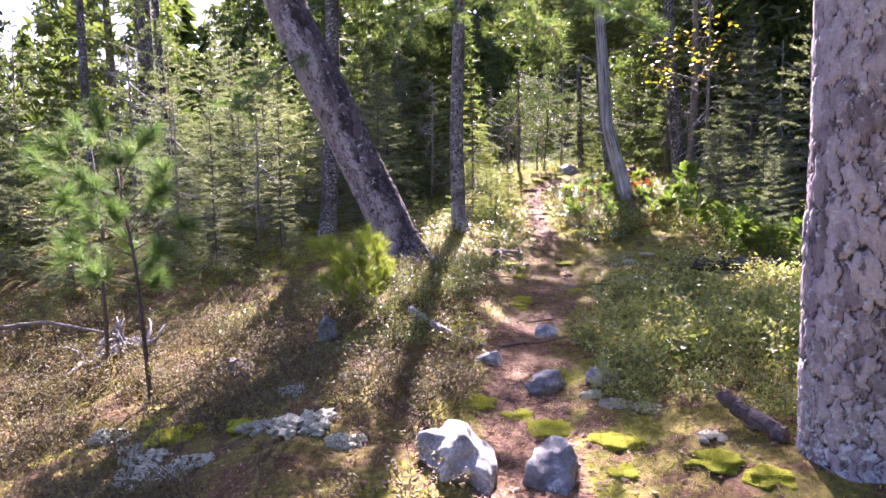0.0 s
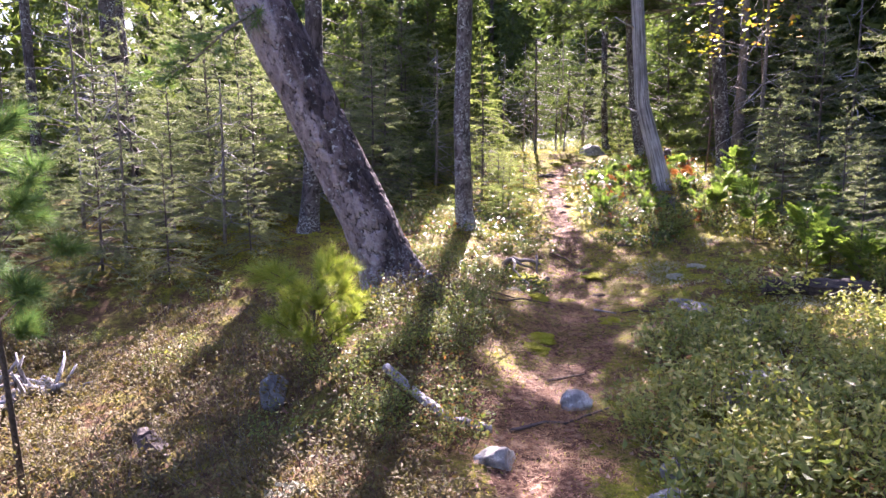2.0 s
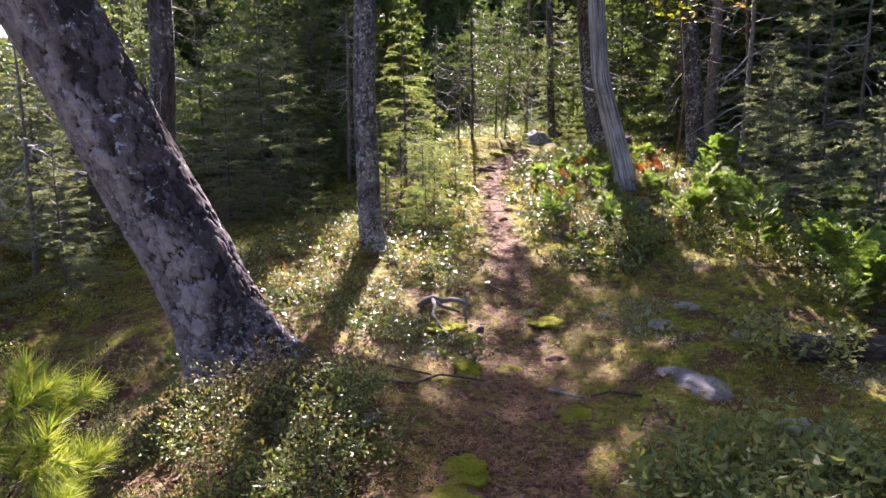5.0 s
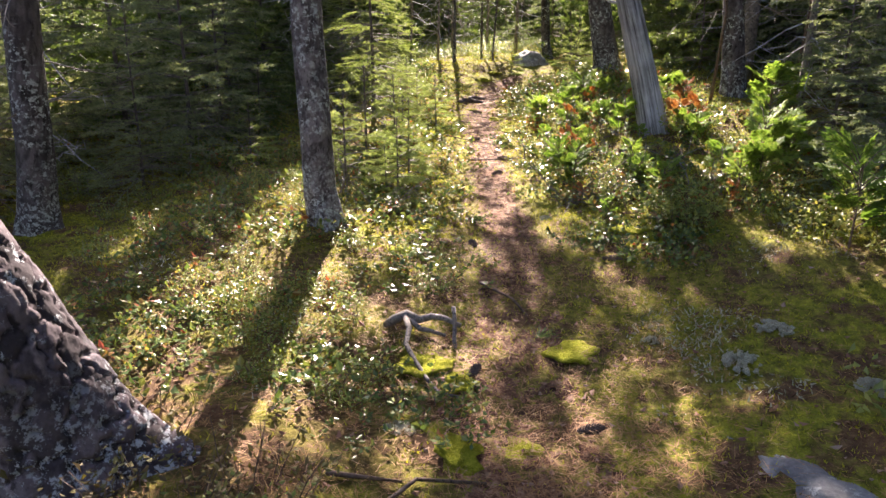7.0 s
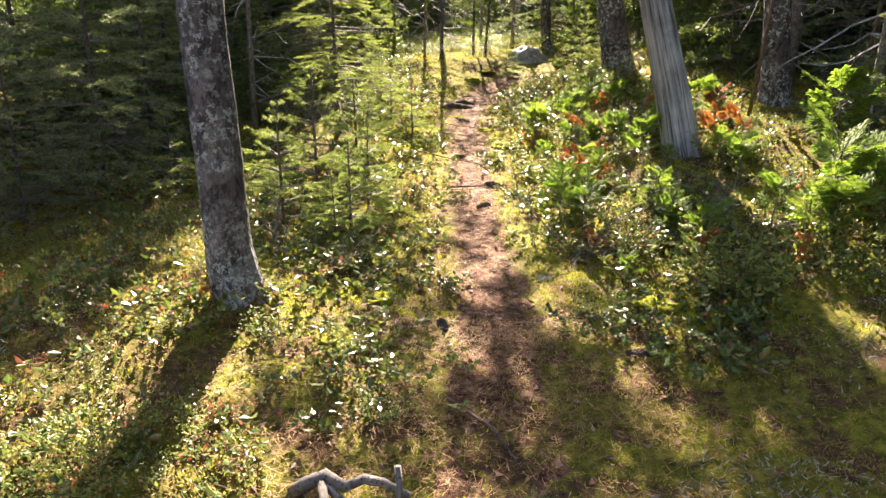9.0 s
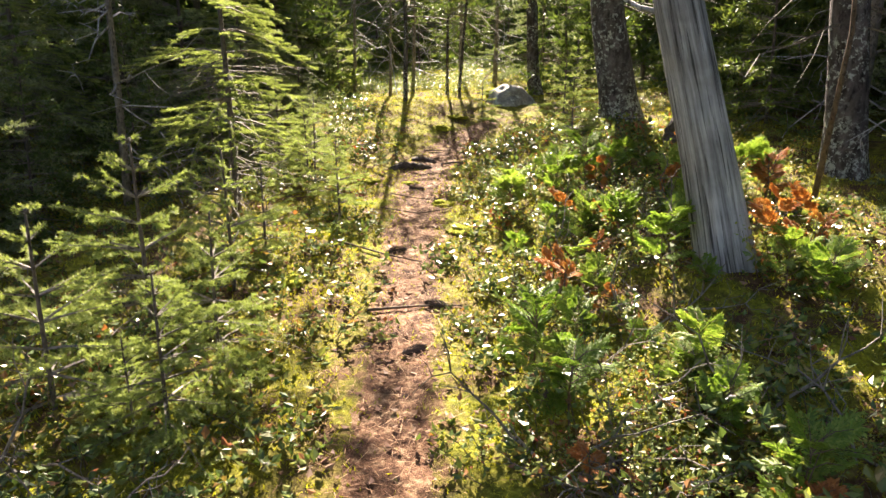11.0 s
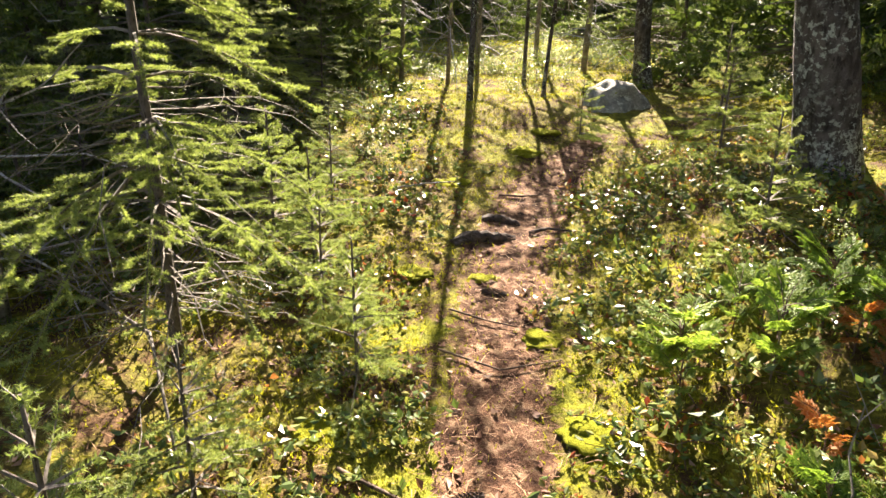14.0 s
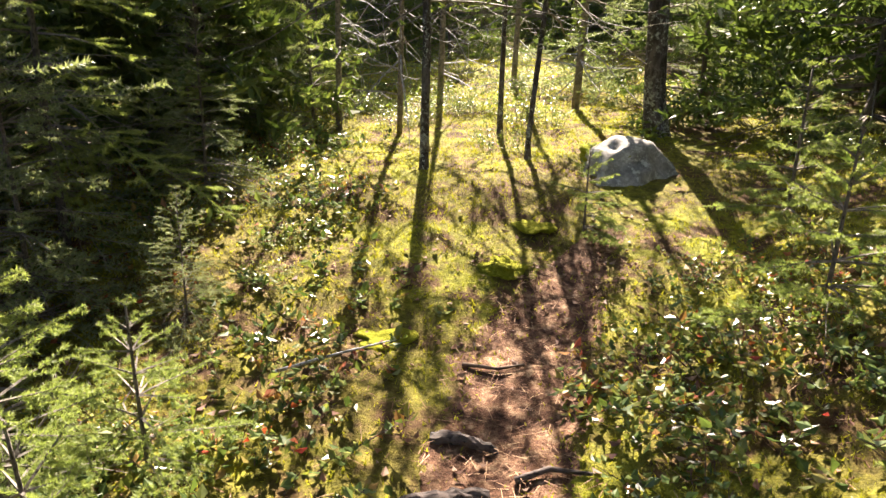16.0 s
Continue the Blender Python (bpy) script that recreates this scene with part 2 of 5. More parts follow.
def ground_material():
    """Needle litter on the trodden line, moss and brown duff beside it."""
    m, nt, b = material("forest_floor")
    at = nt.nodes.new("ShaderNodeAttribute")
    at.attribute_name = "trodden"
    n0, n1, n2, n3 = noise_tex(nt, 1.1, 4, 0.6), noise_tex(nt, 4.5, 5, 0.65), noise_tex(nt, 22, 6, 0.7), noise_tex(nt, 120, 4, 0.7)
    moss = ramp(nt, n2, [(0.3, (0.05, 0.057, 0.007)), (0.52, (0.19, 0.2, 0.016)), (0.72, (0.36, 0.36, 0.025))])
    duff = ramp(nt, n2, [(0.3, (0.035, 0.018, 0.01)), (0.5, (0.1, 0.055, 0.026)), (0.72, (0.19, 0.125, 0.06))])
    litter = ramp(nt, n2, [(0.32, (0.035, 0.015, 0.011)), (0.5, (0.17, 0.088, 0.052)), (0.7, (0.43, 0.3, 0.19))])
    # Dark flecks and mottled shade, both painted into the litter colour.
    litter = mixed(nt, 1.0, litter, ramp(nt, noise_tex(nt, 8, 5, 0.7), [(0.38, (0.4, 0.36, 0.34)), (0.56, (1.0, 1.0, 1.0))]), "MULTIPLY")
    col = mixed(nt, ramp(nt, n1, [(0.41, (0,) * 3), (0.53, (1,) * 3)]), duff, moss)
    col = mixed(nt, ramp(nt, n0, [(0.42, (0,) * 3), (0.6, (0.55,) * 3)]), col, duff)
    edge = nt.nodes.new("ShaderNodeMath")
    edge.operation = "MULTIPLY_ADD"
    nt.links.new(n1, edge.inputs[0])
    edge.inputs[1].default_value = 1.3
    nt.links.new(at.outputs["Fac"], edge.inputs[2])
    col = mixed(nt, ramp(nt, edge.outputs[0], [(0.98, (0,) * 3), (1.0, (1,) * 3)]), col, litter)
    dry = nt.nodes.new("ShaderNodeAttribute")
    dry.attribute_name = "dry"
    col = mixed(nt, mixed(nt, 1.0, dry.outputs["Color"], ramp(nt, n1, [(0.4, (1,) * 3), (0.62, (0.25,) * 3)]), "MULTIPLY"), col, duff)
    sc = nt.nodes.new("ShaderNodeMath")
    sc.operation, sc.inputs[1].default_value = "SUBTRACT", 0.25
    nt.links.new(edge.outputs[0], sc.inputs[0])
    col = mixed(nt, ramp(nt, sc.outputs[0], [(0.75, (0,) * 3), (0.92, (1,) * 3)]), col, litter)
    col = mixed(nt, 0.5, col, ramp(nt, n3, [(0.3, (0.4,) * 3), (0.7, (1.4,) * 3)]), "MULTIPLY")
    nt.links.new(col, b.inputs["Base Color"])
    b.inputs["Roughness"].default_value = 0.95
    b.inputs["Specular IOR Level"].default_value = 0.2
    hb = mixed(nt, 0.5, n2, n3)
    bump(nt, b, hb, 0.9, 0.02)
    return m


M_GROUND = ground_material()
M_PINE_BARK = bark_material("scaly_pine_bark", (0.022, 0.017, 0.019), ((0.13, 0.104, 0.112), (0.225, 0.194, 0.212), (0.35, 0.31, 0.333)), (0.5, 0.54, 0.56), 0.55, 1.0)
M_BARK = bark_material("dark_conifer_bark", (0.014, 0.011, 0.012), ((0.035, 0.029, 0.03), (0.065, 0.055, 0.057), (0.12, 0.105, 0.108)), (0.46, 0.5, 0.49), 1.0, 1.3)
M_SLIMBARK = bark_material("grey_lichened_bark", (0.025, 0.021, 0.022), ((0.05, 0.042, 0.044), (0.1, 0.088, 0.093), (0.18, 0.163, 0.17)), (0.46, 0.5, 0.5), 1.1, 1.4, 0.45)
M_TWIG = wood_material("dead_twig", (0.06, 0.05, 0.042), (0.27, 0.24, 0.21), (1, 1, 1), 30)
M_GREYWOOD = wood_material("weathered_grey_wood", (0.06, 0.055, 0.056), (0.5, 0.5, 0.54), (1, 1, 0.06), 30)
M_SNAG = wood_material("silver_grey_dead_wood", (0.05, 0.046, 0.048), (0.52, 0.525, 0.57), (1, 1, 0.05), 34, "Rest")
M_YOUNGBARK = wood_material("young_conifer_bark", (0.035, 0.028, 0.024), (0.17, 0.145, 0.13), (1, 1, 0.5), 60)
M_DARKWOOD = wood_material("dark_rotten_wood", (0.02, 0.015, 0.013), (0.13, 0.1, 0.09), (0.2, 1, 1))
M_STICK = wood_material("brown_stick", (0.05, 0.03, 0.02), (0.2, 0.14, 0.1), (1, 1, 1), 25)
M_STONE = stone_material("grey_stone", (0.11, 0.108, 0.1), (0.38, 0.37, 0.345), (0.5, 0.51, 0.46), 0.7)
M_BLUESTONE = stone_material("dark_blue_grey_stone", (0.07, 0.072, 0.074), (0.21, 0.213, 0.215), (0.36, 0.38, 0.35), 0.2)
M_MOSS = soft_material("bright_moss", [(0.3, (0.1, 0.11, 0.01)), (0.5, (0.28, 0.3, 0.02)), (0.7, (0.46, 0.45, 0.05))])
M_LICHEN = soft_material("pale_reindeer_lichen", [(0.3, (0.2, 0.2, 0.13)), (0.5, (0.5, 0.5, 0.37)), (0.7, (0.68, 0.66, 0.52))], 60)
M_SPRUCE = leaf_material("spruce_needles", [(0.0, (0.044, 0.075, 0.025)), (0.5, (0.088, 0.138, 0.037)), (1.0, (0.163, 0.200, 0.056))], 0.40)
M_SUNSPRUCE = leaf_material("pale_spruce_needles", [(0.0, (0.12, 0.17, 0.055)), (0.5, (0.25, 0.32, 0.11)), (1.0, (0.42, 0.47, 0.2))], 0.5)
M_GREYSPRUCE = leaf_material("grey_green_spruce_needles", [(0.0, (0.1, 0.14, 0.08)), (0.5, (0.19, 0.235, 0.135)), (1.0, (0.31, 0.345, 0.2))], 0.45)
M_PINE = leaf_material("long_pine_needles", [(0.0, (0.07, 0.15, 0.05)), (0.6, (0.13, 0.24, 0.08)), (1.0, (0.3, 0.3, 0.07))], 0.45)
M_YOUNGPINE = leaf_material("bright_young_pine_needles", [(0.0, (0.14, 0.22, 0.03)), (0.6, (0.28, 0.37, 0.052)), (1.0, (0.43, 0.41, 0.09))], 0.4)
M_BLUEBERRY = leaf_material("blueberry_leaves", [(0.0, (0.085, 0.136, 0.034)), (0.5, (0.204, 0.272, 0.060)), (0.76, (0.374, 0.374, 0.085)), (0.87, (0.408, 0.221, 0.068)), (1.0, (0.340, 0.051, 0.034))], 0.45, 0.28)
M_DRYSHRUB = leaf_material("browning_shrub_leaves", [(0.0, (0.06, 0.036, 0.018)), (0.3, (0.115, 0.085, 0.032)), (0.6, (0.14, 0.135, 0.04)), (0.85, (0.19, 0.14, 0.055)), (1.0, (0.19, 0.065, 0.04))], 0.35, 0.6)
M_GREENLEAF = leaf_material("fresh_green_leaves", [(0.0, (0.1, 0.15, 0.04)), (0.5, (0.27, 0.32, 0.085)), (0.9, (0.46, 0.44, 0.13)), (1.0, (0.32, 0.16, 0.07))], 0.5, 0.36)
M_WINTERGREEN = leaf_material("glossy_ground_leaves", [(0.0, (0.05, 0.085, 0.028)), (0.45, (0.11, 0.165, 0.05)), (0.72, (0.24, 0.26, 0.07)), (0.84, (0.3, 0.15, 0.065)), (1.0, (0.34, 0.045, 0.035))], 0.35, 0.14)
M_CEDAR = leaf_material("cedar_sprays", [(0.0, (0.09, 0.17, 0.03)), (0.6, (0.19, 0.3, 0.055)), (1.0, (0.36, 0.42, 0.11))], 0.55, 0.4)
M_RUSTY = leaf_material("rusty_dead_sprays", [(0.0, (0.22, 0.075, 0.02)), (0.6, (0.48, 0.18, 0.05)), (1.0, (0.5, 0.34, 0.18))], 0.35, 0.6)
M_MAPLE = leaf_material("yellow_green_leaves", [(0.0, (0.16, 0.24, 0.02)), (0.6, (0.34, 0.38, 0.03)), (1.0, (0.5, 0.22, 0.03))], 0.5, 0.4)
M_MOSSTUFT = leaf_material("moss_shoots", [(0.0, (0.135, 0.142, 0.014)), (0.5, (0.33, 0.34, 0.03)), (1.0, (0.58, 0.54, 0.06))], 0.45, 0.8)
M_LITTER = leaf_material("fallen_needles", [(0.0, (0.11, 0.045, 0.025)), (0.5, (0.29, 0.155, 0.08)), (1.0, (0.54, 0.39, 0.24))], 0.1, 0.7)
M_GOLDEN = leaf_material("golden_fallen_needles", [(0.0, (0.13, 0.06, 0.025)), (0.5, (0.32, 0.17, 0.06)), (1.0, (0.5, 0.32, 0.13))], 0.15, 0.6)
M_DEADLEAF = leaf_material("fallen_leaves", [(0.0, (0.12, 0.05, 0.04)), (0.5, (0.25, 0.13, 0.08)), (1.0, (0.42, 0.33, 0.27))], 0.15, 0.6)


# ---- ground ----
def build_ground():
    out = np.geomspace(0.08, 590, 40)
    xs = np.concatenate([-6 - out[::-1], np.arange(-6, 6, 0.06), 6 + out])
    ys = np.concatenate([-1 - out[::-1], np.arange(-1, 19, 0.06), 19 + out])
    gx, gy = np.meshgrid(xs, ys)
    gz = land(gx, gy)
    v = np.stack([gx, gy, gz], -1).reshape(-1, 3)
    nx, ny = len(xs), len(ys)
    i, j = np.meshgrid(np.arange(nx - 1), np.arange(ny - 1))
    k = (j * nx + i).reshape(-1, 1)
    b = Buf()
    b.add(v, k + [[0, 1, nx + 1, nx]])
    me = b.mesh("ground", M_GROUND, True)
    at = me.attributes.new("trodden", "FLOAT", "POINT")
    dx = np.abs(v[:, 0] - line_x(v[:, 1]))
    wide = np.interp(v[:, 1], [-5, 3, 5, 7, 9, 11, 13, 14.5, 15.2], [0.3, 0.26, 0.22, 0.34, 0.18, 0.14, 0.19, 0.25, 0.1])
    at.data.foreach_set("value", np.clip(1.05 - 0.75 * dx / wide, -1, np.interp(v[:, 1], [2, 5.2, 6, 8.6, 9.6, 11], [0.46, 0.44, 0.33, 0.33, 0.45, 0.8])) * np.where(v[:, 1] < 15.3, 1, 0))
    side = (v[:, 0] - line_x(v[:, 1]))
    dry = np.clip((-side - 0.35) / 0.4, 0, 1) * np.clip((9.8 - v[:, 1]) / 2, 0, 1)
    me.attributes.new("dry", "FLOAT", "POINT").data.foreach_set("value", dry)
    return tagged(new("ground", me), "uneven forest floor of moss, brown duff and a needle-covered footpath", "ground", kind="structure")


build_ground()


# ---- trunks ----
def cells(u, v, wrap, seed, cu, cv):
    """Distances to the nearest two of the jittered points of a grid, and the nearest one's number."""
    nu = max(3, round(wrap / cu))
    cu = wrap / nu
    iu, iv = np.floor(u / cu).astype(int), np.floor(v / cv).astype(int)
    d1, d2, who = np.full(u.shape, 9.0), np.full(u.shape, 9.0), np.zeros(u.shape)
    for a in (-1, 0, 1):
        for b in (-1, 0, 1):
            ju, jv = iu + a, iv + b
            h = np.sin((ju % nu) * 127.1 + jv * 311.7 + seed * 7.7) * 43758.5453
            h2 = np.sin((ju % nu) * 269.5 + jv * 183.3 + seed * 3.1) * 24634.6345
            h, h2 = h - np.floor(h), h2 - np.floor(h2)
            d = np.hypot(u / cu - (ju + h), v / cv - (jv + h2))
            near = d < d1
            d2 = np.where(near, d1, np.minimum(d2, d))
            who = np.where(near, h * 0.5 + h2 * 0.5, who)
            d1 = np.minimum(d1, d)
    return d1, d2, who


def trunk_mesh(name, mat_, axis, radius, seed, around=48, up=120, plate=(0.05, 0.1), depth=0.012, flare=0.5, flare_h=0.25, grain=0.0, shade_side=None):
    """A trunk along axis (heights and points) with scaly or grained relief and a flared foot."""
    axis = np.asarray(axis, float)
    s = np.concatenate([[0], np.cumsum(np.linalg.norm(np.diff(axis, axis=0), axis=1))])
    t = s[-1] * np.linspace(0, 1, up) ** 1.5
    c = np.stack([np.interp(t, s, axis[:, k]) for k in range(3)], 1)
    k = np.ones(7) / 7
    if len(axis) > 2:
        c = np.stack([np.convolve(np.pad(c[:, i], 3, mode="reflect", reflect_type="odd"), k, "valid") for i in range(3)], 1)
    d = unit(np.gradient(c, axis=0))
    a = unit(np.cross(d, np.array([0.0, 1.0, 0.0])))
    b = np.cross(d, a)
    th = np.arange(around) / around * 2 * np.pi
    r = np.interp(t, s, np.linspace(radius[0], radius[1], len(s)))
    T, H = np.meshgrid(th, t)
    R = np.repeat(r[:, None], around, 1)
    fl = np.exp(-H / flare_h)
    R = R * (1 + flare * fl * (0.55 + 0.45 * np.cos(T * 5 + seed) + 0.15 * np.cos(T * 3 - seed)))
    R = R * (1 + 0.035 * np.sin(T * 2 + H * 1.7 + seed) + 0.02 * np.sin(T * 5 + H * 5))
    circ = 2 * np.pi * radius[0]
    U = T / (2 * np.pi) * circ
    if grain:
        R = R + grain * (np.sin(T * 23 + np.sin(H * 2.2) * 0.8 + seed) * 0.5 + np.sin(T * 41 + np.sin(H * 3.1 + T) * 0.7) * 0.3) * (0.5 + 0.5 * np.sin(T * 3 + H))
    else:
        w1, w2 = 0.016 * np.sin(H * 31 + U * 17) + 0.01 * np.sin(H * 83 - U * 29 + seed), 0.022 * np.sin(U * 43 + H * 13) + 0.012 * np.sin(U * 97 + H * 41)
        d1, d2, who = cells((U + w1) % circ, H + w2, circ, seed, *plate)
        e1, e2, who2 = cells((U + w2) % circ, H - w1, circ, seed + 5, plate[0] * 0.42, plate[1] * 0.45)
        gap, sub = np.clip((d2 - d1) / 0.13, 0, 1), np.clip((e2 - e1) / 0.16, 0, 1)
        R = R + depth * (gap * (0.6 + 0.6 * who) - 0.6) + depth * 0.28 * sub * (0.25 + who2)
        crack, tone = np.minimum(gap, 0.45 + 0.55 * sub), 0.6 * who + 0.4 * who2
        # Shade on one side of the trunk, put into the plates' tone.
        if shade_side is not None:
            tone = tone - 0.5 * np.clip((np.cos(T - shade_side) + 0.3 * np.sin(H * 2.1) * np.sin(H * 5.3 + 1) - 0.14) / 0.35, 0, 1)
    P = c[:, None] + R[..., None] * (np.cos(T)[..., None] * a[:, None] + np.sin(T)[..., None] * b[:, None])
    i, j = np.meshgrid(np.arange(around), np.arange(up - 1))
    i, j = i.ravel(), j.ravel()
    n = (i + 1) % around
    buf = Buf()
    buf.add(P.reshape(-1, 3), np.stack([j * around + i, j * around + n, (j + 1) * around + n, (j + 1) * around + i], 1))
    buf.f.append([(up - 1) * around + q for q in range(around)])
    me = buf.mesh(name, mat_, True)
    rest = np.stack([np.cos(T) * radius[0], np.sin(T) * radius[0], H], -1)
    me.attributes.new("rest", "FLOAT_VECTOR", "POINT").data.foreach_set("vector", rest.ravel())
    if not grain:
        for key, val in (("crack", crack), ("tone", tone)):
            me.attributes.new(key, "FLOAT", "POINT").data.foreach_set("value", val.ravel())
    return me


def anchor(name, x, y, z=None):
    e = new(name)
    e.location = (x, y, land1(x, y) if z is None else z)
    e.empty_display_size = 0.1
    return e


def on(x, y, up=0.0):
    return (x, y, land1(x, y) + up)


# ---- branches and crowns ----
def pine_tufts(buf, wood, tips, rng, length, width, count, twig=0.12):
    """Round tufts of long needles at the tips (points, outward ways)."""
    for p, w in tips:
        n = count
        t = rng.random(n)
        base = p + np.outer(t - 1, w) * twig
        way = unit(w + rand_dirs(rng, n) * 0.85)
        side = unit(np.cross(way, rand_dirs(rng, n)))
        blades(buf, base, way, side, length * rng.uniform(0.7, 1.15, n), width)


def pine_crown(rng, start, tiers, reach, droop, tuft, needle, wide, count, wood_r=0.025, facing=None):
    """Whorled pine limbs: wood and needle meshes. start: function of height to trunk point."""
    leaf, wood = Buf(), Buf()
    for h in tiers:
        for k in range(rng.integers(3, 6)):
            a = rng.uniform(0, 2 * np.pi) if facing is None else facing + rng.uniform(-1.0, 1.0)
            L = reach * rng.uniform(0.6, 1.1)
            p = start(h)
            d = np.array([np.cos(a), np.sin(a), 0])
            s = np.linspace(0, 1, 6)
            pts = p + np.outer(s * L, d) + np.outer(droop * s ** 2 * L + 0.05 * np.sin(s * 5 + a) * L, [0, 0, 1])
            tube(wood, pts, wood_r, wood_r * 0.25, 5)
            tips = []
            for q in range(tuft):
                f = rng.uniform(0.35, 1.0)
                b = p + d * f * L + np.array([0, 0, droop * f * f * L])
                side = np.array([-d[1], d[0], 0]) * rng.choice([-1, 1])
                w = unit(d * 0.6 + side * rng.uniform(0.2, 0.9) + np.array([0, 0, rng.uniform(-0.1, 0.5)]))
                e = b + w * rng.uniform(0.12, 0.32) * min(1.3, L)
                tube(wood, [b, (b + e) / 2 + [0, 0, 0.01], e], wood_r * 0.22, wood_r * 0.12, 3)
                tips.append((e, w))
            pine_tufts(leaf, wood, tips, rng, needle, wide, count)
    return wood, leaf


def spruce_meshes(seed, height, reach, bare, whorls, per, step, nlen, nwid, dead=10, droop=-0.25, twigs=9, mat_=None, taper=0.9, lush=1.0, plain=False, spray=False):
    """Trunk, bough wood and needle meshes of a spruce whose foot is at the origin."""
    rng = np.random.default_rng(seed)
    r0 = 0.0125 * height if height > 5 else 0.007 * height + 0.006
    trunk, wood, leaf = Buf(), Buf(), Buf()
    hs = np.linspace(-0.1, height, 9)
    lean = rng.normal(size=2) * 0.02
    axis = np.stack([lean[0] * hs + 0.01 * np.sin(hs * 2), lean[1] * hs + 0.01 * np.cos(hs * 1.7), hs], 1)
    tube(trunk, axis, r0, 0.004, 8)
    at = lambda h: np.array([np.interp(h, hs, axis[:, k]) for k in range(3)])
    for q in range(dead):
        h = rng.uniform(0.08, max(0.2, bare + 0.15 * height))
        a = rng.uniform(0, 2 * np.pi)
        L = reach * rng.uniform(0.35, 0.95)
        d = np.array([np.cos(a), np.sin(a), rng.uniform(-0.35, 0.15)])
        s = np.linspace(0, 1, 5)[:, None]
        pts = at(h) + s * L * d + np.array([0, 0, -0.12]) * L * s ** 2 + rng.normal(size=(5, 3)) * 0.02 * L * s
        pts = pts + np.array([0, 0, -0.25]) * L * s ** 3 * rng.random() + np.cross(d, [0, 0, 1]) * (s ** 2) * L * rng.uniform(-0.35, 0.35)
        if spray:
            pts[1:] += rng.normal(size=(4, 3)) * 0.035 * L
        tube(wood, pts[::2] if plain else pts, 0.0028 + 0.001 * L if spray else 0.004 + 0.002 * L, 0.001, 3)
        for g in range(1 if plain else 4):
            i = rng.integers(1, 5)
            e = pts[i] + (d * 0.6 + rand_dirs(rng, 1)[0]) * L * rng.uniform(0.1, 0.28)
            tube(wood, [pts[i], (pts[i] + e) / 2 + rng.normal(size=3) * 0.012, e], 0.0018 if spray else 0.003, 0.0008, 3)
    p0, p1 = [], []
    for h in np.linspace(bare, height * 0.98, whorls):
        f = (h - bare) / (height - bare)
        for k in range(per):
            a = rng.uniform(0, 2 * np.pi)
            L = reach * ((1 - f) ** taper * 0.95 + 0.06) * rng.uniform(0.6, 1.15)
            d = np.array([np.cos(a), np.sin(a), 0.0])
            sd = np.array([-d[1], d[0], 0.0])
            rise = rng.uniform(-0.1, 0.25) + 0.6 * f
            s = np.linspace(0, 1, 6)
            pts = at(h) + np.outer(s * L, d) + np.outer((rise * s + (droop - 0.2 * (1 - f)) * s ** 2 + 0.12 * s ** 4) * L, [0, 0, 1])
            tube(wood, pts[[0, 3, 5]] if plain else pts, 0.004 + 0.006 * L, 0.0015, 3)
            p0 += list(pts[2:-1])
            p1 += list(pts[3:])
            n = max(2, int(twigs * L / reach + 1))
            for g in range(n):
                if rng.random() > lush:
                    continue
                u = 0.25 + 0.75 * (g + rng.random()) / n
                b = np.array([np.interp(u, s, pts[:, q]) for q in range(3)])
                way = unit(d * 0.75 + sd * rng.choice([-1, 1]) * rng.uniform(0.4, 1.0) + np.array([0, 0, rng.uniform(-0.55, 0.25)]))
                l2 = L * rng.uniform(0.16, 0.36) * (1.25 - u * 0.6)
                if spray:
                    way = unit(d * 0.85 + sd * (-1) ** g * rng.uniform(0.6, 0.9) + np.array([0, 0, rng.uniform(-0.28, 0.02)]))
                    l2 = L * rng.uniform(0.34, 0.44) * (1.15 - 0.85 * u)
                e = b + way * l2
                p0.append(b)
                p1.append(e)
                if l2 > 0.07:
                    for sgn in (-1, 1):
                        m = b + (e - b) * rng.uniform(0.3, 0.7)
                        w2 = unit(way + np.cross(way, [0, 0, 1]) * sgn * 0.8)
                        p0.append(m)
                        p1.append(m + w2 * l2 * rng.uniform(0.35, 0.55))
    needles(leaf, p0, p1, rng, step, nlen, nwid, 0.9, 0.35)
    return trunk.mesh("trunk", M_YOUNGBARK, True), wood.mesh("branches", M_TWIG), leaf.mesh("crown", mat_ or M_SPRUCE)


def conifer(meshes, x, y, scale, turn, label, category="spruce tree", name="spruce_tree", group=""):
    e = anchor(name, x, y)
    e.rotation_euler[2], e.scale = turn, (scale,) * 3
    part("trunk", meshes[0], e)
    wisp("branchwood", meshes[1], e)
    wisp("crown", meshes[2], e)
    return tagged(e, label, category, group)


# ---- the trunks beside the path ----
def big_tree(name, label, mat_, axis, radius, category="tree", **kw):
    x, y = axis[0][0], axis[0][1]
    e = anchor(name, x, y)
    base = np.array(e.location)
    axis = [(x, y, max(axis[0][2], base[2] - 0.06))] + list(axis[1:])
    part("trunk", trunk_mesh("trunk", mat_, np.asarray(axis, float) - base, radius, **kw), e)
    return tagged(e, label, category), base


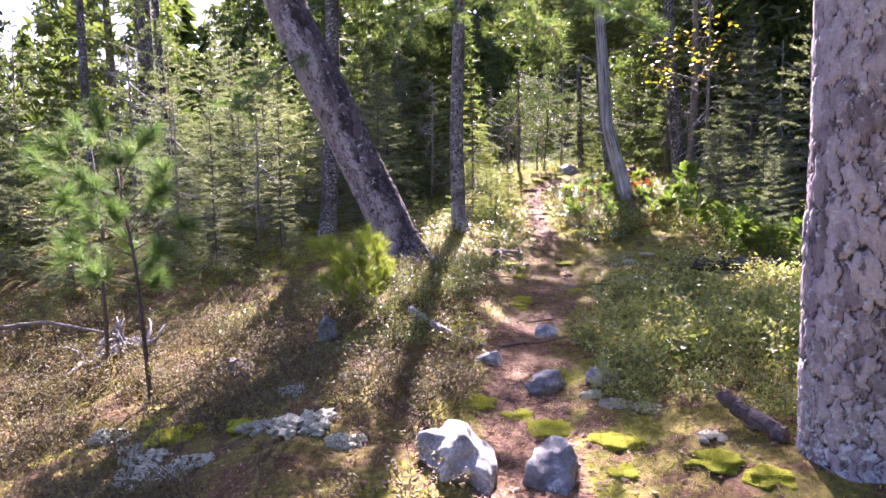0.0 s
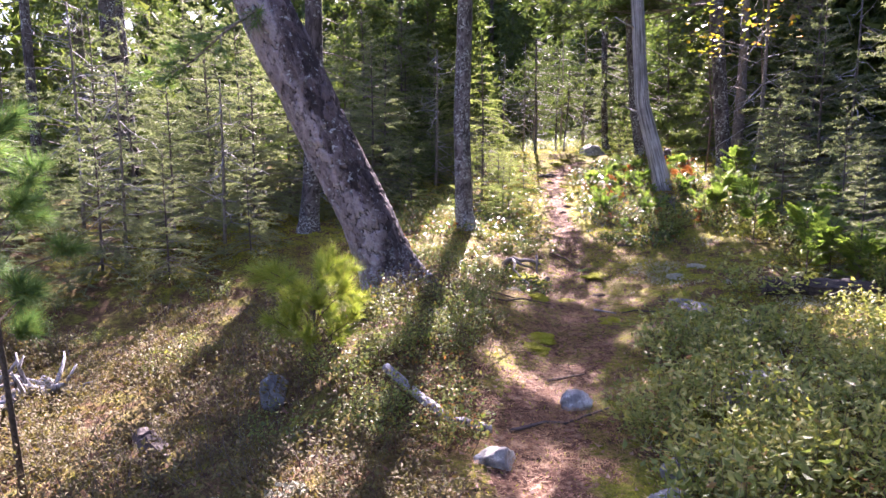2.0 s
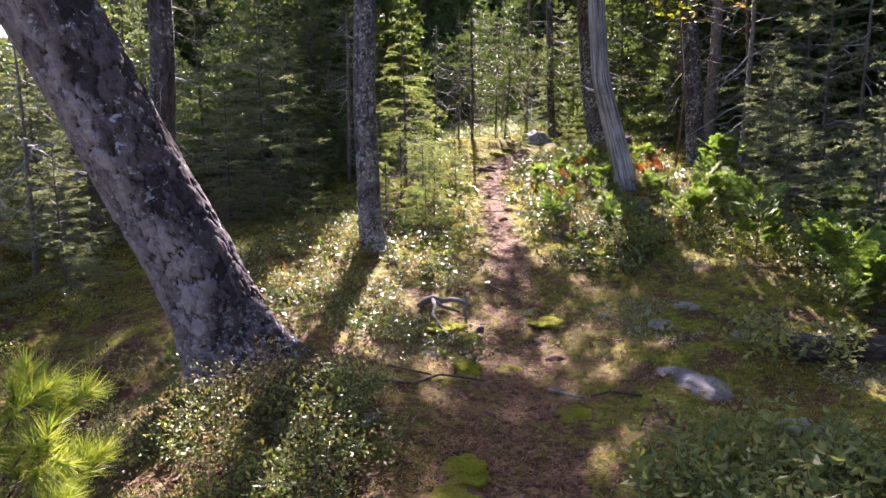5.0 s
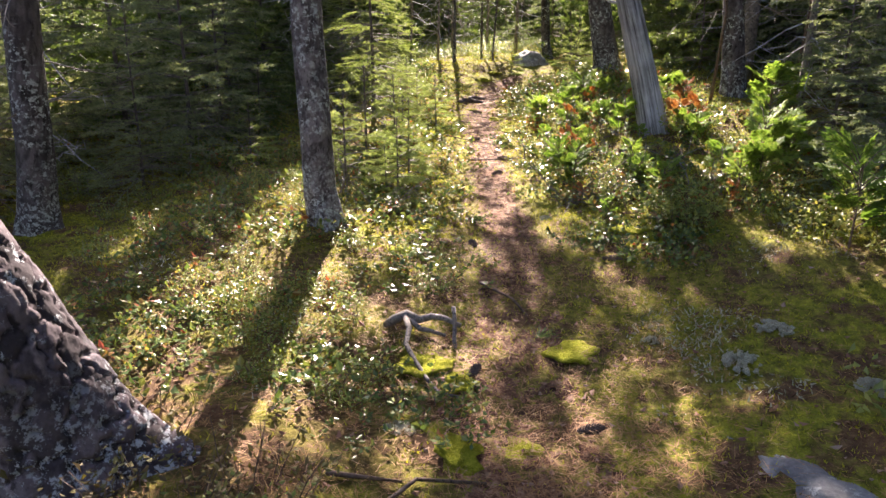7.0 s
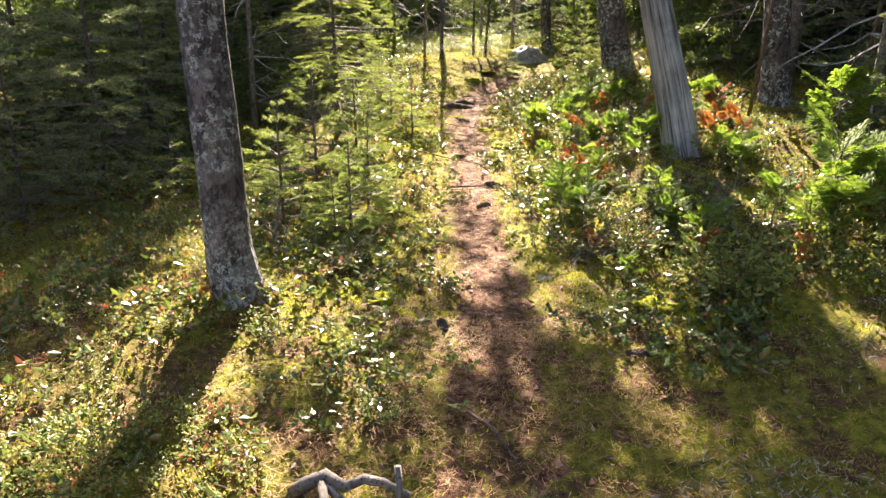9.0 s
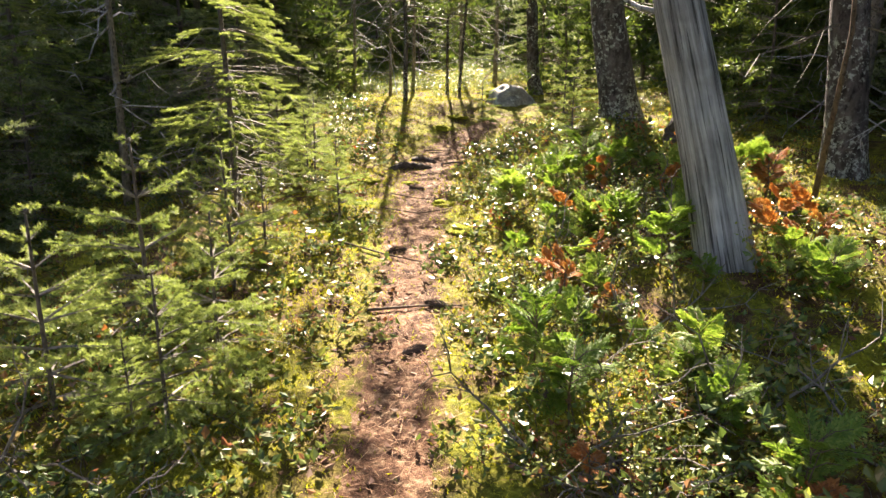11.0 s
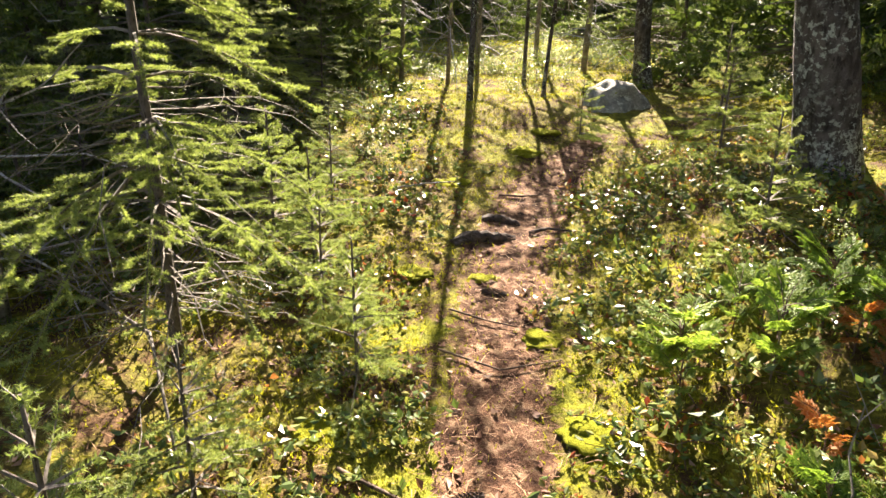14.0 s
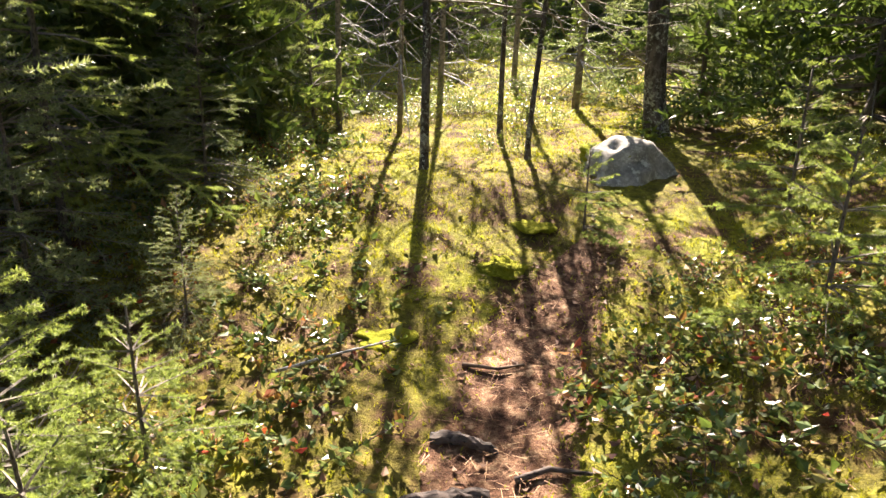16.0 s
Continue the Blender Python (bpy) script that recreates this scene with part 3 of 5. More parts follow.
# the pine that leans over the hump
lean_axis = [(-0.37, 7.3, 0.42), (-0.6, 7.24, 1.1), (-1.34, 7.18, 2.7), (-1.69, 7.18, 3.5), (-2.65, 7.18, 5.8), (-3.9, 7.2, 9.5)]
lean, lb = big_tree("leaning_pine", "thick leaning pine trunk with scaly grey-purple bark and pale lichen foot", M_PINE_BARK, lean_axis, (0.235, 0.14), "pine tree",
                    seed=3, around=190, up=560, plate=(0.085, 0.15), depth=0.022, flare=0.5, flare_h=0.24, shade_side=2.95)
rng = np.random.default_rng(11)
la = np.array(lean_axis) - lb
w, l = pine_crown(rng, lambda h: np.array([np.interp(h, la[:, 2], la[:, k]) for k in range(3)]), [5.2, 6, 6.8, 7.6, 8.3], 2.2, 0.15, 26, 0.2, 0.012, 16)
wisp("branchwood", w.mesh("branches", M_TWIG), lean)
wisp("crown", l.mesh("crown", M_PINE), lean)

# the great pine at the start
start_axis = [(1.87, 2.87, -0.1), (1.835, 2.87, 0.7), (1.79, 2.86, 2.0), (1.76, 2.9, 4.0), (1.7, 3.0, 10.0)]
pine, pb = big_tree("pine_tree", "large upright pine trunk with flaky grey-violet bark beside the path", M_PINE_BARK, start_axis, (0.245, 0.17), "pine tree",
                    seed=8, around=210, up=620, plate=(0.1, 0.19), depth=0.018, flare=0.1, flare_h=0.2)
pa = np.array(start_axis) - pb
w, l = pine_crown(rng, lambda h: np.array([np.interp(h, pa[:, 2], pa[:, k]) for k in range(3)]), [4.6, 5.4, 6.2, 7.0, 8.0], 2.4, 0.1, 26, 0.2, 0.012, 16)
wisp("branchwood", w.mesh("branches", M_TWIG), pine)
wisp("crown", l.mesh("crown", M_PINE), pine)

# the slim pine at the bend
slim_axis = [(0.27, 9.55, 0.5), (0.23, 9.57, 1.0), (0.2, 9.6, 2.0), (0.24, 9.6, 3.5), (0.3, 9.7, 6.0), (0.3, 9.8, 9.5)]
slim, sb = big_tree("slim_pine", "slim upright pine trunk with grey lichen-spotted bark", M_SLIMBARK, slim_axis, (0.108, 0.06), "pine tree",
                    seed=5, around=100, up=380, plate=(0.05, 0.085), depth=0.006, flare=0.35, flare_h=0.16)
sa = np.array(slim_axis) - sb
# Unseen crown, its limbs all turned one way to throw shade on the slope.
w, l = pine_crown(rng, lambda h: np.array([np.interp(h, sa[:, 2], sa[:, k]) for k in range(3)]), [4.3, 4.7, 5.1, 5.5, 5.9, 6.4, 6.9, 7.4, 8.0], 2.1, 0.1, 34, 0.19, 0.016, 16, 0.02, math.pi)
wisp("branchwood", w.mesh("branches", M_TWIG), slim)
wisp("crown", l.mesh("crown", M_PINE), slim)

# the barkless dead trunk
dead_axis = [(3.0, 11.02, 0.8), (2.87, 11.04, 1.62), (2.66, 11.05, 2.34), (2.52, 11.02, 3.9), (2.4, 11.0, 6.5)]
snag, _ = big_tree("dead_tree", "barkless silver-grey dead trunk with long weathered grain", M_SNAG, dead_axis, (0.115, 0.07), "dead tree",
                   seed=2, around=96, up=160, grain=0.006, flare=0.3, flare_h=0.2)
for h, a, L in ((2.2, 2.6, 0.16), (2.7, 0.4, 0.24), (3.3, 3.6, 0.3), (3.9, 5.4, 0.34)):
    b, p = Buf(), np.array([np.interp(h, [q[2] for q in dead_axis], [q[k] for q in dead_axis]) for k in range(3)]) - np.array(snag.location)
    d = np.array([math.cos(a), math.sin(a), 0.25])
    tube(b, [p, p + d * (0.1 + L * 0.4), p + d * (0.1 + L) + np.array([0, 0, 0.03])], 0.016, 0.006, 7)
    part("branch_stub", b.mesh("branch_stub", M_GREYWOOD, True), snag)

# other standing trunks that show singly, with limbs added for the shade they throw, mostly above the view, by trunk
# radius: heights, reach, tufts, facing
SHADE_LIMBS = {0.16: ((np.arange(3.0, 7.2, 0.47), 2.7, 30, math.pi),),
         0.12: ((np.arange(2.5, 4.7, 0.4), 2.3, 36, 3.2),),
         0.13: (((3.8, 4.1, 4.4, 4.7), 1.4, 26, 0.0), (np.arange(4.5, 7.3, 0.5), 1.8, 26, None))}
for name, axis, r, seed in (
        ("conifer", [(3.5, 13.85, 1.2), (3.44, 13.8, 1.77), (3.3, 13.8, 2.5), (3.1, 13.9, 5.0), (3.0, 14.0, 10.0)], (0.16, 0.09), 21),
        ("conifer", [(-1.72, 10.0, 0.3), (-1.66, 10.0, 1.2), (-1.58, 10.0, 2.5), (-1.5, 10.0, 9.0)], (0.13, 0.08), 22),
        ("conifer", [(4.2, 12.0, 1.0), (4.13, 12.0, 1.94), (3.95, 12.0, 3.7), (3.7, 12.1, 9.0)], (0.12, 0.07), 23),
        ("conifer", [(3.5, 17.0, 1.3), (3.45, 17.0, 2.0), (3.4, 17.0, 3.0), (3.3, 17.0, 8.5)], (0.085, 0.05), 24),
        ("conifer", [(-5.6, 13.0, 0.0), (-5.5, 13.0, 1.5), (-5.55, 13.0, 4.4), (-5.6, 13.0, 10.0)], (0.2, 0.11), 25),
        ("conifer", [(-4.75, 12.0, 0.2), (-4.8, 12.0, 1.7), (-4.9, 12.0, 4.6), (-5.0, 12.0, 9.0)], (0.07, 0.04), 26),
        ("conifer", [(-5.66, 11.0, 0.0), (-5.68, 11.0, 2.3), (-5.69, 11.0, 4.4), (-5.7, 11.0, 8.0)], (0.075, 0.04), 27),
        ("conifer", [(1.81, 16.0, 1.4), (1.79, 16.0, 1.64), (1.81, 16.0, 2.43), (1.78, 16.0, 3.2), (1.78, 16.0, 4.0)], (0.027, 0.016), 28),
        ("conifer", [(2.36, 17.0, 1.4), (2.36, 17.0, 1.9), (2.37, 17.0, 2.6), (2.42, 17.0, 3.9)], (0.021, 0.013), 29),
        ("conifer", [(2.42, 16.2, 1.45), (2.42, 16.2, 1.8), (2.5, 16.2, 2.8), (2.52, 16.3, 3.4)], (0.018, 0.011), 30)):
    tree, tb = big_tree(name, "upright conifer trunk with dark lichen-flecked bark", M_BARK, axis, r, "conifer", seed=seed, around=40, up=110, plate=(0.04, 0.07), depth=min(0.006, 0.1 * r[0]), flare=0.35, flare_h=0.15)
    ta = np.array(axis) - tb
    top = ta[-1][2]
    g = np.random.default_rng(seed)
    wood, leaf, p0, p1 = Buf(), Buf(), [], []
    for q in range(int(16 + 5 * top)):
        h = g.uniform(0.8, top)
        a, L = g.uniform(0, 2 * np.pi), g.uniform(0.4, 1.3)
        p = np.array([np.interp(h, ta[:, 2], ta[:, k]) for k in range(3)])
        d = np.array([np.cos(a), np.sin(a), g.uniform(-0.4, 0.1)])
        s = np.linspace(0, 1, 5)[:, None]
        pts = p + s * L * d + np.array([0, 0, -0.15]) * L * s ** 2 + g.normal(size=(5, 3)) * 0.03 * L * s
        tube(wood, pts, 0.009, 0.002, 3)
        for _ in range(5):
            i = g.integers(1, 5)
            e = pts[i] + (d * 0.6 + rand_dirs(g, 1)[0]) * L * g.uniform(0.1, 0.3)
            tube(wood, [pts[i], (pts[i] + e) / 2 + g.normal(size=3) * 0.01, e], 0.003, 0.001, 3)
            if h > min(2.6, 0.55 * top):
                p0.append(pts[i])
                p1.append(e)
        if h > min(2.6, 0.55 * top):
            p0 += list(pts[1:-1])
            p1 += list(pts[2:])
    wisp("branchwood", wood.mesh("branches", M_TWIG), tree)
    needles(leaf, p0, p1, g, 0.012, 0.055, 0.014)
    at = lambda h: np.array([np.interp(h, ta[:, 2], ta[:, k]) for k in range(3)])
    for tiers, reach, tuft, facing in SHADE_LIMBS.get(r[0], ()):
        w2, l2 = pine_crown(g, at, tiers, reach, -0.08, tuft, 0.2, 0.022, 16, 0.017, facing)
        wisp("limbwood", w2.mesh("limbwood", M_TWIG), tree)
        wisp("upper_crown", l2.mesh("upper_crown", M_SPRUCE), tree)
    wisp("crown", leaf.mesh("crown", M_SPRUCE), tree)

# ---- spruces ----
NEAR = [spruce_meshes(40 + i, 2.6, 0.78, 0.6, 15, 5, 0.0005, 0.014, 0.0024, 70, -0.5, 11, M_SUNSPRUCE, 1.3, 0.9, spray=True) for i in range(2)]
SMALL = [spruce_meshes(50 + i, 0.7, 0.42, 0.04, 8, 5, 0.0008, 0.016, 0.0028, 3, -0.1, 8, M_SUNSPRUCE, spray=True) for i in range(3)]
FIR = [spruce_meshes(80 + i, 2.7, 1.1, 0.12, 17, 6, 0.006, 0.028, 0.0085, 24, -0.25, 11, M_GREYSPRUCE) for i in range(3)]
MID = [spruce_meshes(60 + i, 3.0, 1.15, 0.12, 18, 6, 0.027, 0.08, 0.025, 14, -0.28, 8, plain=True) for i in range(3)]
TALL = [spruce_meshes(70 + i, 11.0, 2.0, 0.7, 38, 5, 0.12, 0.3, 0.1, 20, -0.3, 8, taper=0.6, plain=True) for i in range(4)]

for q, (x, y, k) in enumerate(((-2.5, 10.4, 0.9), (-3.3, 9.8, 0.8), (-2.9, 11.4, 1.1), (-4.2, 10.7, 1.0), (-1.1, 11.7, 0.9), (-3.7, 12.3, 1.2), (-2.0, 12.7, 1.1), (-5.2, 9.6, 0.9), (4.7, 8.7, 1.0), (4.5, 9.9, 0.9),
                                (5.4, 9.3, 1.2), (5.0, 11.2, 1.0), (5.7, 7.9, 1.0), (5.7, 13.2, 1.1), (0.2, 17.3, 1.0), (-1.1, 16.0, 1.1), (3.9, 18.3, 1.0), (-1.5, 14.2, 1.1), (3.7, 7.6, 0.45), (4.2, 7.0, 0.6), (4.0, 8.4, 0.55), (3.8, 9.3, 0.5), (4.5, 6.2, 0.6), (0.3, 14.6, 0.5), (-0.25, 14.9, 0.95), (-0.95, 15.2, 1.2), (0.65, 15.7, 0.4), (-0.3, 13.9, 0.35), (0.5, 13.7, 0.22), (0.85, 14.6, 0.2), (4.2, 10.4, 0.6), (5.2, 6.8, 0.8), (-2.2, 9.2, 0.45), (-2.9, 8.6, 0.5), (-3.7, 8.8, 0.7), (-4.5, 8.2, 0.7), (-3.2, 10.9, 0.8), (-1.3, 10.9, 0.55), (-2.3, 11.6, 0.9), (-5.0, 11.4, 1.1), (-5.9, 8.6, 0.9), (-6.4, 10.2, 1.2), (-1.0, 12.6, 0.8), (-4.4, 13.2, 1.3))):
    conifer(FIR[q % 3], x, y, k, q * 1.7, "bushy young spruce with grey-green boughs down to the ground", name="bushy_spruce", group="bushy young spruces")
conifer(NEAR[0], 0.57, 12.65, 0.95, 0.4, "young spruce with pale green boughs and dead grey lower twigs", name="young_spruce")
conifer(NEAR[1], -1.1, 13.6, 0.95, 2.1, "young spruce with many dead grey lower twigs", name="young_spruce")
conifer(NEAR[1], 0.15, 15.2, 0.9, 4.0, "young spruce with thin boughs in the shade", name="young_spruce")
for x, y, s, a in ((0.5, 11.05, 1.2, 0), (0.85, 10.75, 0.9, 2), (0.75, 10.4, 0.8, 1), (0.35, 10.5, 1.0, 3), (0.75, 11.5, 1.0, 5.5), (2.9, 13.2, 0.8, 2), (3.5, 15.2, 1.0, 0.3), (0.85, 11.95, 0.75, 1), (1.22, 12.55, 0.75, 3), (0.95, 13.3, 0.8, 5), (3.12, 14.25, 0.95, 1.2),
                   (2.55, 15.3, 0.6, 2.2), (0.65, 10.35, 0.5, 4.4), (-0.1, 14.4, 0.9, 0.7), (0.35, 16.6, 1.2, 1.7), (1.0, 17.5, 1.4, 2.6), (-0.5, 11.3, 0.8, 1.1), (0.72, 13.6, 0.9, 0.5), (0.98, 13.8, 0.7, 2.4), (0.5, 13.95, 1.0, 4.1), (1.05, 12.95, 0.7, 1.9)):
    conifer(SMALL[int(x * 10 + y) % 3], x, y, s, a, "small young spruce with fresh pale green sprays", name="spruce_seedling", group="young spruces beside the path")

rf = np.random.default_rng(5)
spots = []


def clear_of(x, y, gap):
    return all((x - a) ** 2 + (y - b) ** 2 > gap * gap for a, b in spots)


def keep(x, y):
    """Off the path, the camera's room and the open view along it."""
    if 0 < y < 15.5 and abs(x - float(line_x(y))) < (3.2 if y < 9 else 2.2):
        return False
    return True


for _ in range(4000):                      # understorey
    if len(spots) >= 64:
        break
    x, y = rf.choice([rf.uniform(-8, -1.5), rf.uniform(-9, 10), rf.uniform(3.6, 8.5)]), rf.uniform(6.5, 23)
    if (y < 12.8 and abs(x - 0.5) < 6.5) or not keep(x, y) or not clear_of(x, y, 0.7):
        continue
    if y > 15 and abs(x - 2.4) < 1.6 and y < 20.5:
        continue
    spots.append((x, y))
    conifer(MID[len(spots) % 3], x, y, rf.uniform(0.55, 1.15), rf.uniform(0, 6.3), "young spruce with dull green boughs down to the ground", name="understorey_spruce", group="understorey spruces")
spots = []
for _ in range(6000):                      # tall trees
    if len(spots) >= 110:
        break
    x, y = rf.uniform(-24, 24), rf.uniform(-14, 36)
    if not clear_of(x, y, 1.7) or (y < 13.5 and -8 < x < 6.8) or (y < 17 and -3.5 < x < 6.8) or (x < -4.5 and y < 26 and rf.random() < 0.8) or (x < -4 and y < 9) or (y < 0 and math.hypot(x, y) < 11):
        continue
    size = rf.uniform(0.75, 1.15)
    if y > 13 and -4.4 < x - 0.087 * (y - 13) < 6.0:        # the gap in the canopy through which the sun falls on the path
        size = min(size, 0.06 * (y - 18.2))
        if size < 0.25:
            continue
    spots.append((x, y))
    conifer(TALL[len(spots) % 4], x, y, size, rf.uniform(0, 6.3), "tall dark spruce of the surrounding forest", name="spruce_tree", group="forest spruces")

for _ in range(700):                       # thicker on the shore side and behind the gap
    x, y = (rf.uniform(-4.3, -3.0), rf.uniform(13.5, 22)) if _ % 2 else (rf.uniform(-10, 16), rf.uniform(29, 45))
    if len(spots) >= 140 or not clear_of(x, y, 1.6) or _ % 2:
        continue
    spots.append((x, y))
    conifer(TALL[len(spots) % 4], x, y, rf.uniform(0.7, 1.0) if _ % 2 else rf.uniform(0.9, 1.2), rf.uniform(0, 6.3), "tall dark spruce of the surrounding forest", name="spruce_tree", group="forest spruces")
for x, y, k in ((-1.1, 16.9, 0.5), (-1.7, 15.7, 0.42), (-0.45, 17.8, 0.72), (0.3, 17.0, 0.42), (-0.4, 16.2, 0.36), (5.8, 15.5, 0.7), (6.4, 14.2, 0.8), (5.4, 17.4, 0.65)):
    conifer(TALL[int(y) % 4], x, y, k, x * 3, "tall dark spruce of the surrounding forest", name="spruce_tree", group="forest spruces")
for x, y, k in ((-0.2, 13.2, 0.42), (0.2, 13.7, 0.36), (-0.6, 12.5, 0.4), (4.6, 14.6, 0.5), (5.1, 13.6, 0.5)):
    conifer(MID[int(y * 10) % 3], x, y, k, x * 5, "young spruce with dull green boughs down to the ground", name="understorey_spruce", group="understorey spruces")
low = []
for _ in range(900):
    x, y = rf.uniform(-3.5, 9), rf.uniform(17.4, 29)
    if len(low) >= 36 or any((x - a) ** 2 + (y - b) ** 2 < 0.8 for a, b in low) or (y < 20.5 and 0.9 < x < 4.2):
        continue
    low.append((x, y))
    conifer(MID[len(low) % 3], x, y, rf.uniform(0.4, 0.65) + 0.05 * (y - 17), rf.uniform(0, 6.3), "young spruce with dull green boughs down to the ground", name="understorey_spruce", group="understorey spruces")


def far_woods():
    """The woods past the single trees, all round."""
    g = np.random.default_rng(9)
    b = Buf()
    for q in range(420):
        a, r = g.uniform(0, 2 * np.pi), g.uniform(32, 70)
        x, y = r * np.sin(a), 8 + r * np.cos(a)
        if -2.2 < math.atan2(x, y - 8) < -0.5 and g.random() < 0.8:
            continue
        z, h = land1(x, y), g.uniform(9, 15)
        tube(b, [(x, y, z - 0.3), (x, y, z + h * 0.5), (x, y, z + h)], 0.16, 0.02, 5)
        n = 170
        f = g.random(n) ** 0.8
        an = g.uniform(0, 2 * np.pi, n)
        rr = (1 - f) * h * 0.17 + 0.15
        d = np.stack([np.cos(an), np.sin(an), -0.35 * np.ones(n)], 1)
        base = np.stack([np.full(n, x), np.full(n, y), z + 1.0 + f * (h - 1.2)], 1)
        blades(b, base, unit(d), unit(np.cross(d, g.normal(size=(n, 3)))), rr * g.uniform(0.7, 1.2, n) + 0.5, 0.9)
    return tagged(new("far_woods", b.mesh("far_woods", M_SPRUCE)), "dark conifer woods far behind the nearer trees", "woods", kind="stuff")


far_woods()


# ---- shrubs ----
def shrub_mesh(seed, mat_, stems, height, spread, count, size, ratio=0.55, name="leaves"):
    g = np.random.default_rng(seed)
    wood, leaf = Buf(), Buf()
    per = count // stems
    for q in range(stems):
        a, r = g.uniform(0, 2 * np.pi), spread * math.sqrt(g.random())
        x, y = r * np.cos(a), r * np.sin(a)
        h = height * g.uniform(0.6, 1.1) * (1 - 0.45 * (r / spread) ** 2)
        tip = np.array([x * 1.25, y * 1.25, h]) + g.normal(size=3) * 0.02
        s = np.linspace(0, 1, 4)[:, None]
        base = np.array([x * 0.75, y * 0.75, -0.03])
        pts = base + s * (tip - base) + g.normal(size=(4, 3)) * 0.012 * s
        tube(wood, pts, 0.0025, 0.001, 3)
        t = 0.25 + 0.78 * g.random(per)
        b = base + t[:, None] * (tip - base) + g.normal(size=(per, 3)) * height * 0.13 * np.array([1, 1, 0.6])
        way = unit(g.normal(size=(per, 3)) * [1, 1, 0.5] + [0, 0, 0.25])
        side = unit(np.cross(way, [0, 0, 1]) + 0.35 * g.normal(size=(per, 3)))
        side = unit(side - way * np.sum(side * way, 1)[:, None])
        L = size * g.uniform(0.65, 1.25, per)
        leaves(leaf, b, way, side, L, L * ratio)
    return wood.mesh("stems", M_STICK), leaf.mesh(name, mat_)


def plant(meshes, x, y, scale, turn, name, label, category, group, sink=0.0, parts=("stemwood", "foliage")):
    e = anchor(name, x, y, land1(x, y) - sink)
    e.rotation_euler[2], e.scale = turn, (scale, scale, scale * (0.85 + 0.3 * ((x * 7.3) % 1)))
    for n, me in zip(parts, meshes):
        wisp(n, me, e)
    return tagged(e, label, category, group)


BLUEBERRY = [shrub_mesh(100 + i, M_BLUEBERRY, 16, 0.26, 0.22, 400, 0.027) for i in range(4)]
DRY = [shrub_mesh(110 + i, M_DRYSHRUB, 16, 0.2, 0.24, 280, 0.025) for i in range(4)]
GREEN = [shrub_mesh(120 + i, M_GREENLEAF, 17, 0.36, 0.26, 460, 0.046, 0.52) for i in range(3)]
LOW = [shrub_mesh(130 + i, M_WINTERGREEN, 18, 0.075, 0.27, 210, 0.033, 0.62) for i in range(3)]

rs = np.random.default_rng(77)
KINDS = {
    "blueberry": (BLUEBERRY, "blueberry_bush", "low blueberry bush with small green and reddening leaves", "shrub", "blueberry bushes"),
    "dry": (DRY, "heath_shrub", "low browning heath shrub with small dry leaves", "shrub", "browning shrubs"),
    "green": (GREEN, "leafy_shrub", "low shrub with fresh green pointed leaves", "shrub", "green leafy shrubs"),
    "low": (LOW, "wintergreen", "patch of glossy oval ground leaves among moss", "ground plant", "ground leaves"),
}


OPEN_SPOTS = ((-1.75, 3.9), (-1.95, 4.15), (-1.35, 3.55), (-0.75, 3.5), (-0.5, 3.3), (-2.3, 4.5), (-1.65, 3.6), (-1.05, 3.75), (-1.72, 5.38))


def sow(kind, n, box, size, off=0.45, need=None):
    got = 0
    for _ in range(n * 12):
        if got >= n:
            break
        x, y = rs.uniform(box[0], box[1]), rs.uniform(box[2], box[3])
        dx = x - float(line_x(y))
        if abs(dx) < off or (need and not need(x, y, dx)):
            continue
        ms, name, label, cat, group = KINDS[kind]
        if kind == "dry" and any(math.hypot(x - a, y - b) < 0.3 for a, b in OPEN_SPOTS):
            continue
        plant(ms[int(rs.integers(len(ms)))], x, y, rs.uniform(*size), rs.uniform(0, 6.3), name, label, cat, group)
        got += 1


def sow_far(n, box, size, kinds=None, mat_=None, what="distant blueberry bushes", need=None):
    """Bushes too far off to be picked apart, in one mesh each of leaves and stems."""
    bufs = [Buf(), Buf()]
    src = []
    for pair in kinds or BLUEBERRY:
        row = []
        for me in pair[:2]:
            me.calc_loop_triangles()
            co, ix = np.zeros(len(me.vertices) * 3), np.zeros(len(me.loop_triangles) * 3, dtype=np.int32)
            me.vertices.foreach_get("co", co)
            me.loop_triangles.foreach_get("vertices", ix)
            row.append((co.reshape(-1, 3), ix.reshape(-1, 3)))
        src.append(row)
    for _ in range(n * 6):
        if n <= 0:
            break
        x, y = rs.uniform(box[0], box[1]), rs.uniform(box[2], box[3])
        dx = x - float(line_x(y))
        if abs(dx) < 0.6 or (need and not need(x, y, dx)):
            continue
        n -= 1
        a, k = rs.uniform(0, 6.3), rs.uniform(*size)
        turn = np.array([[math.cos(a), math.sin(a), 0], [-math.sin(a), math.cos(a), 0], [0, 0, 1]]) * k
        for buf, got in zip(bufs, src[int(rs.integers(len(src)))]):
            buf.add(got[0] @ turn + [x, y, land1(x, y)], got[1])
    for buf, m_, name, label in ((bufs[0], M_TWIG, "bush_stems", "thin brown stems of " + what), (bufs[1], mat_ or M_BLUEBERRY, "bush_leaves", "small dense leaves of " + what)):
        tagged(new(name, buf.mesh(name, m_)), label, "shrub", kind="stuff")


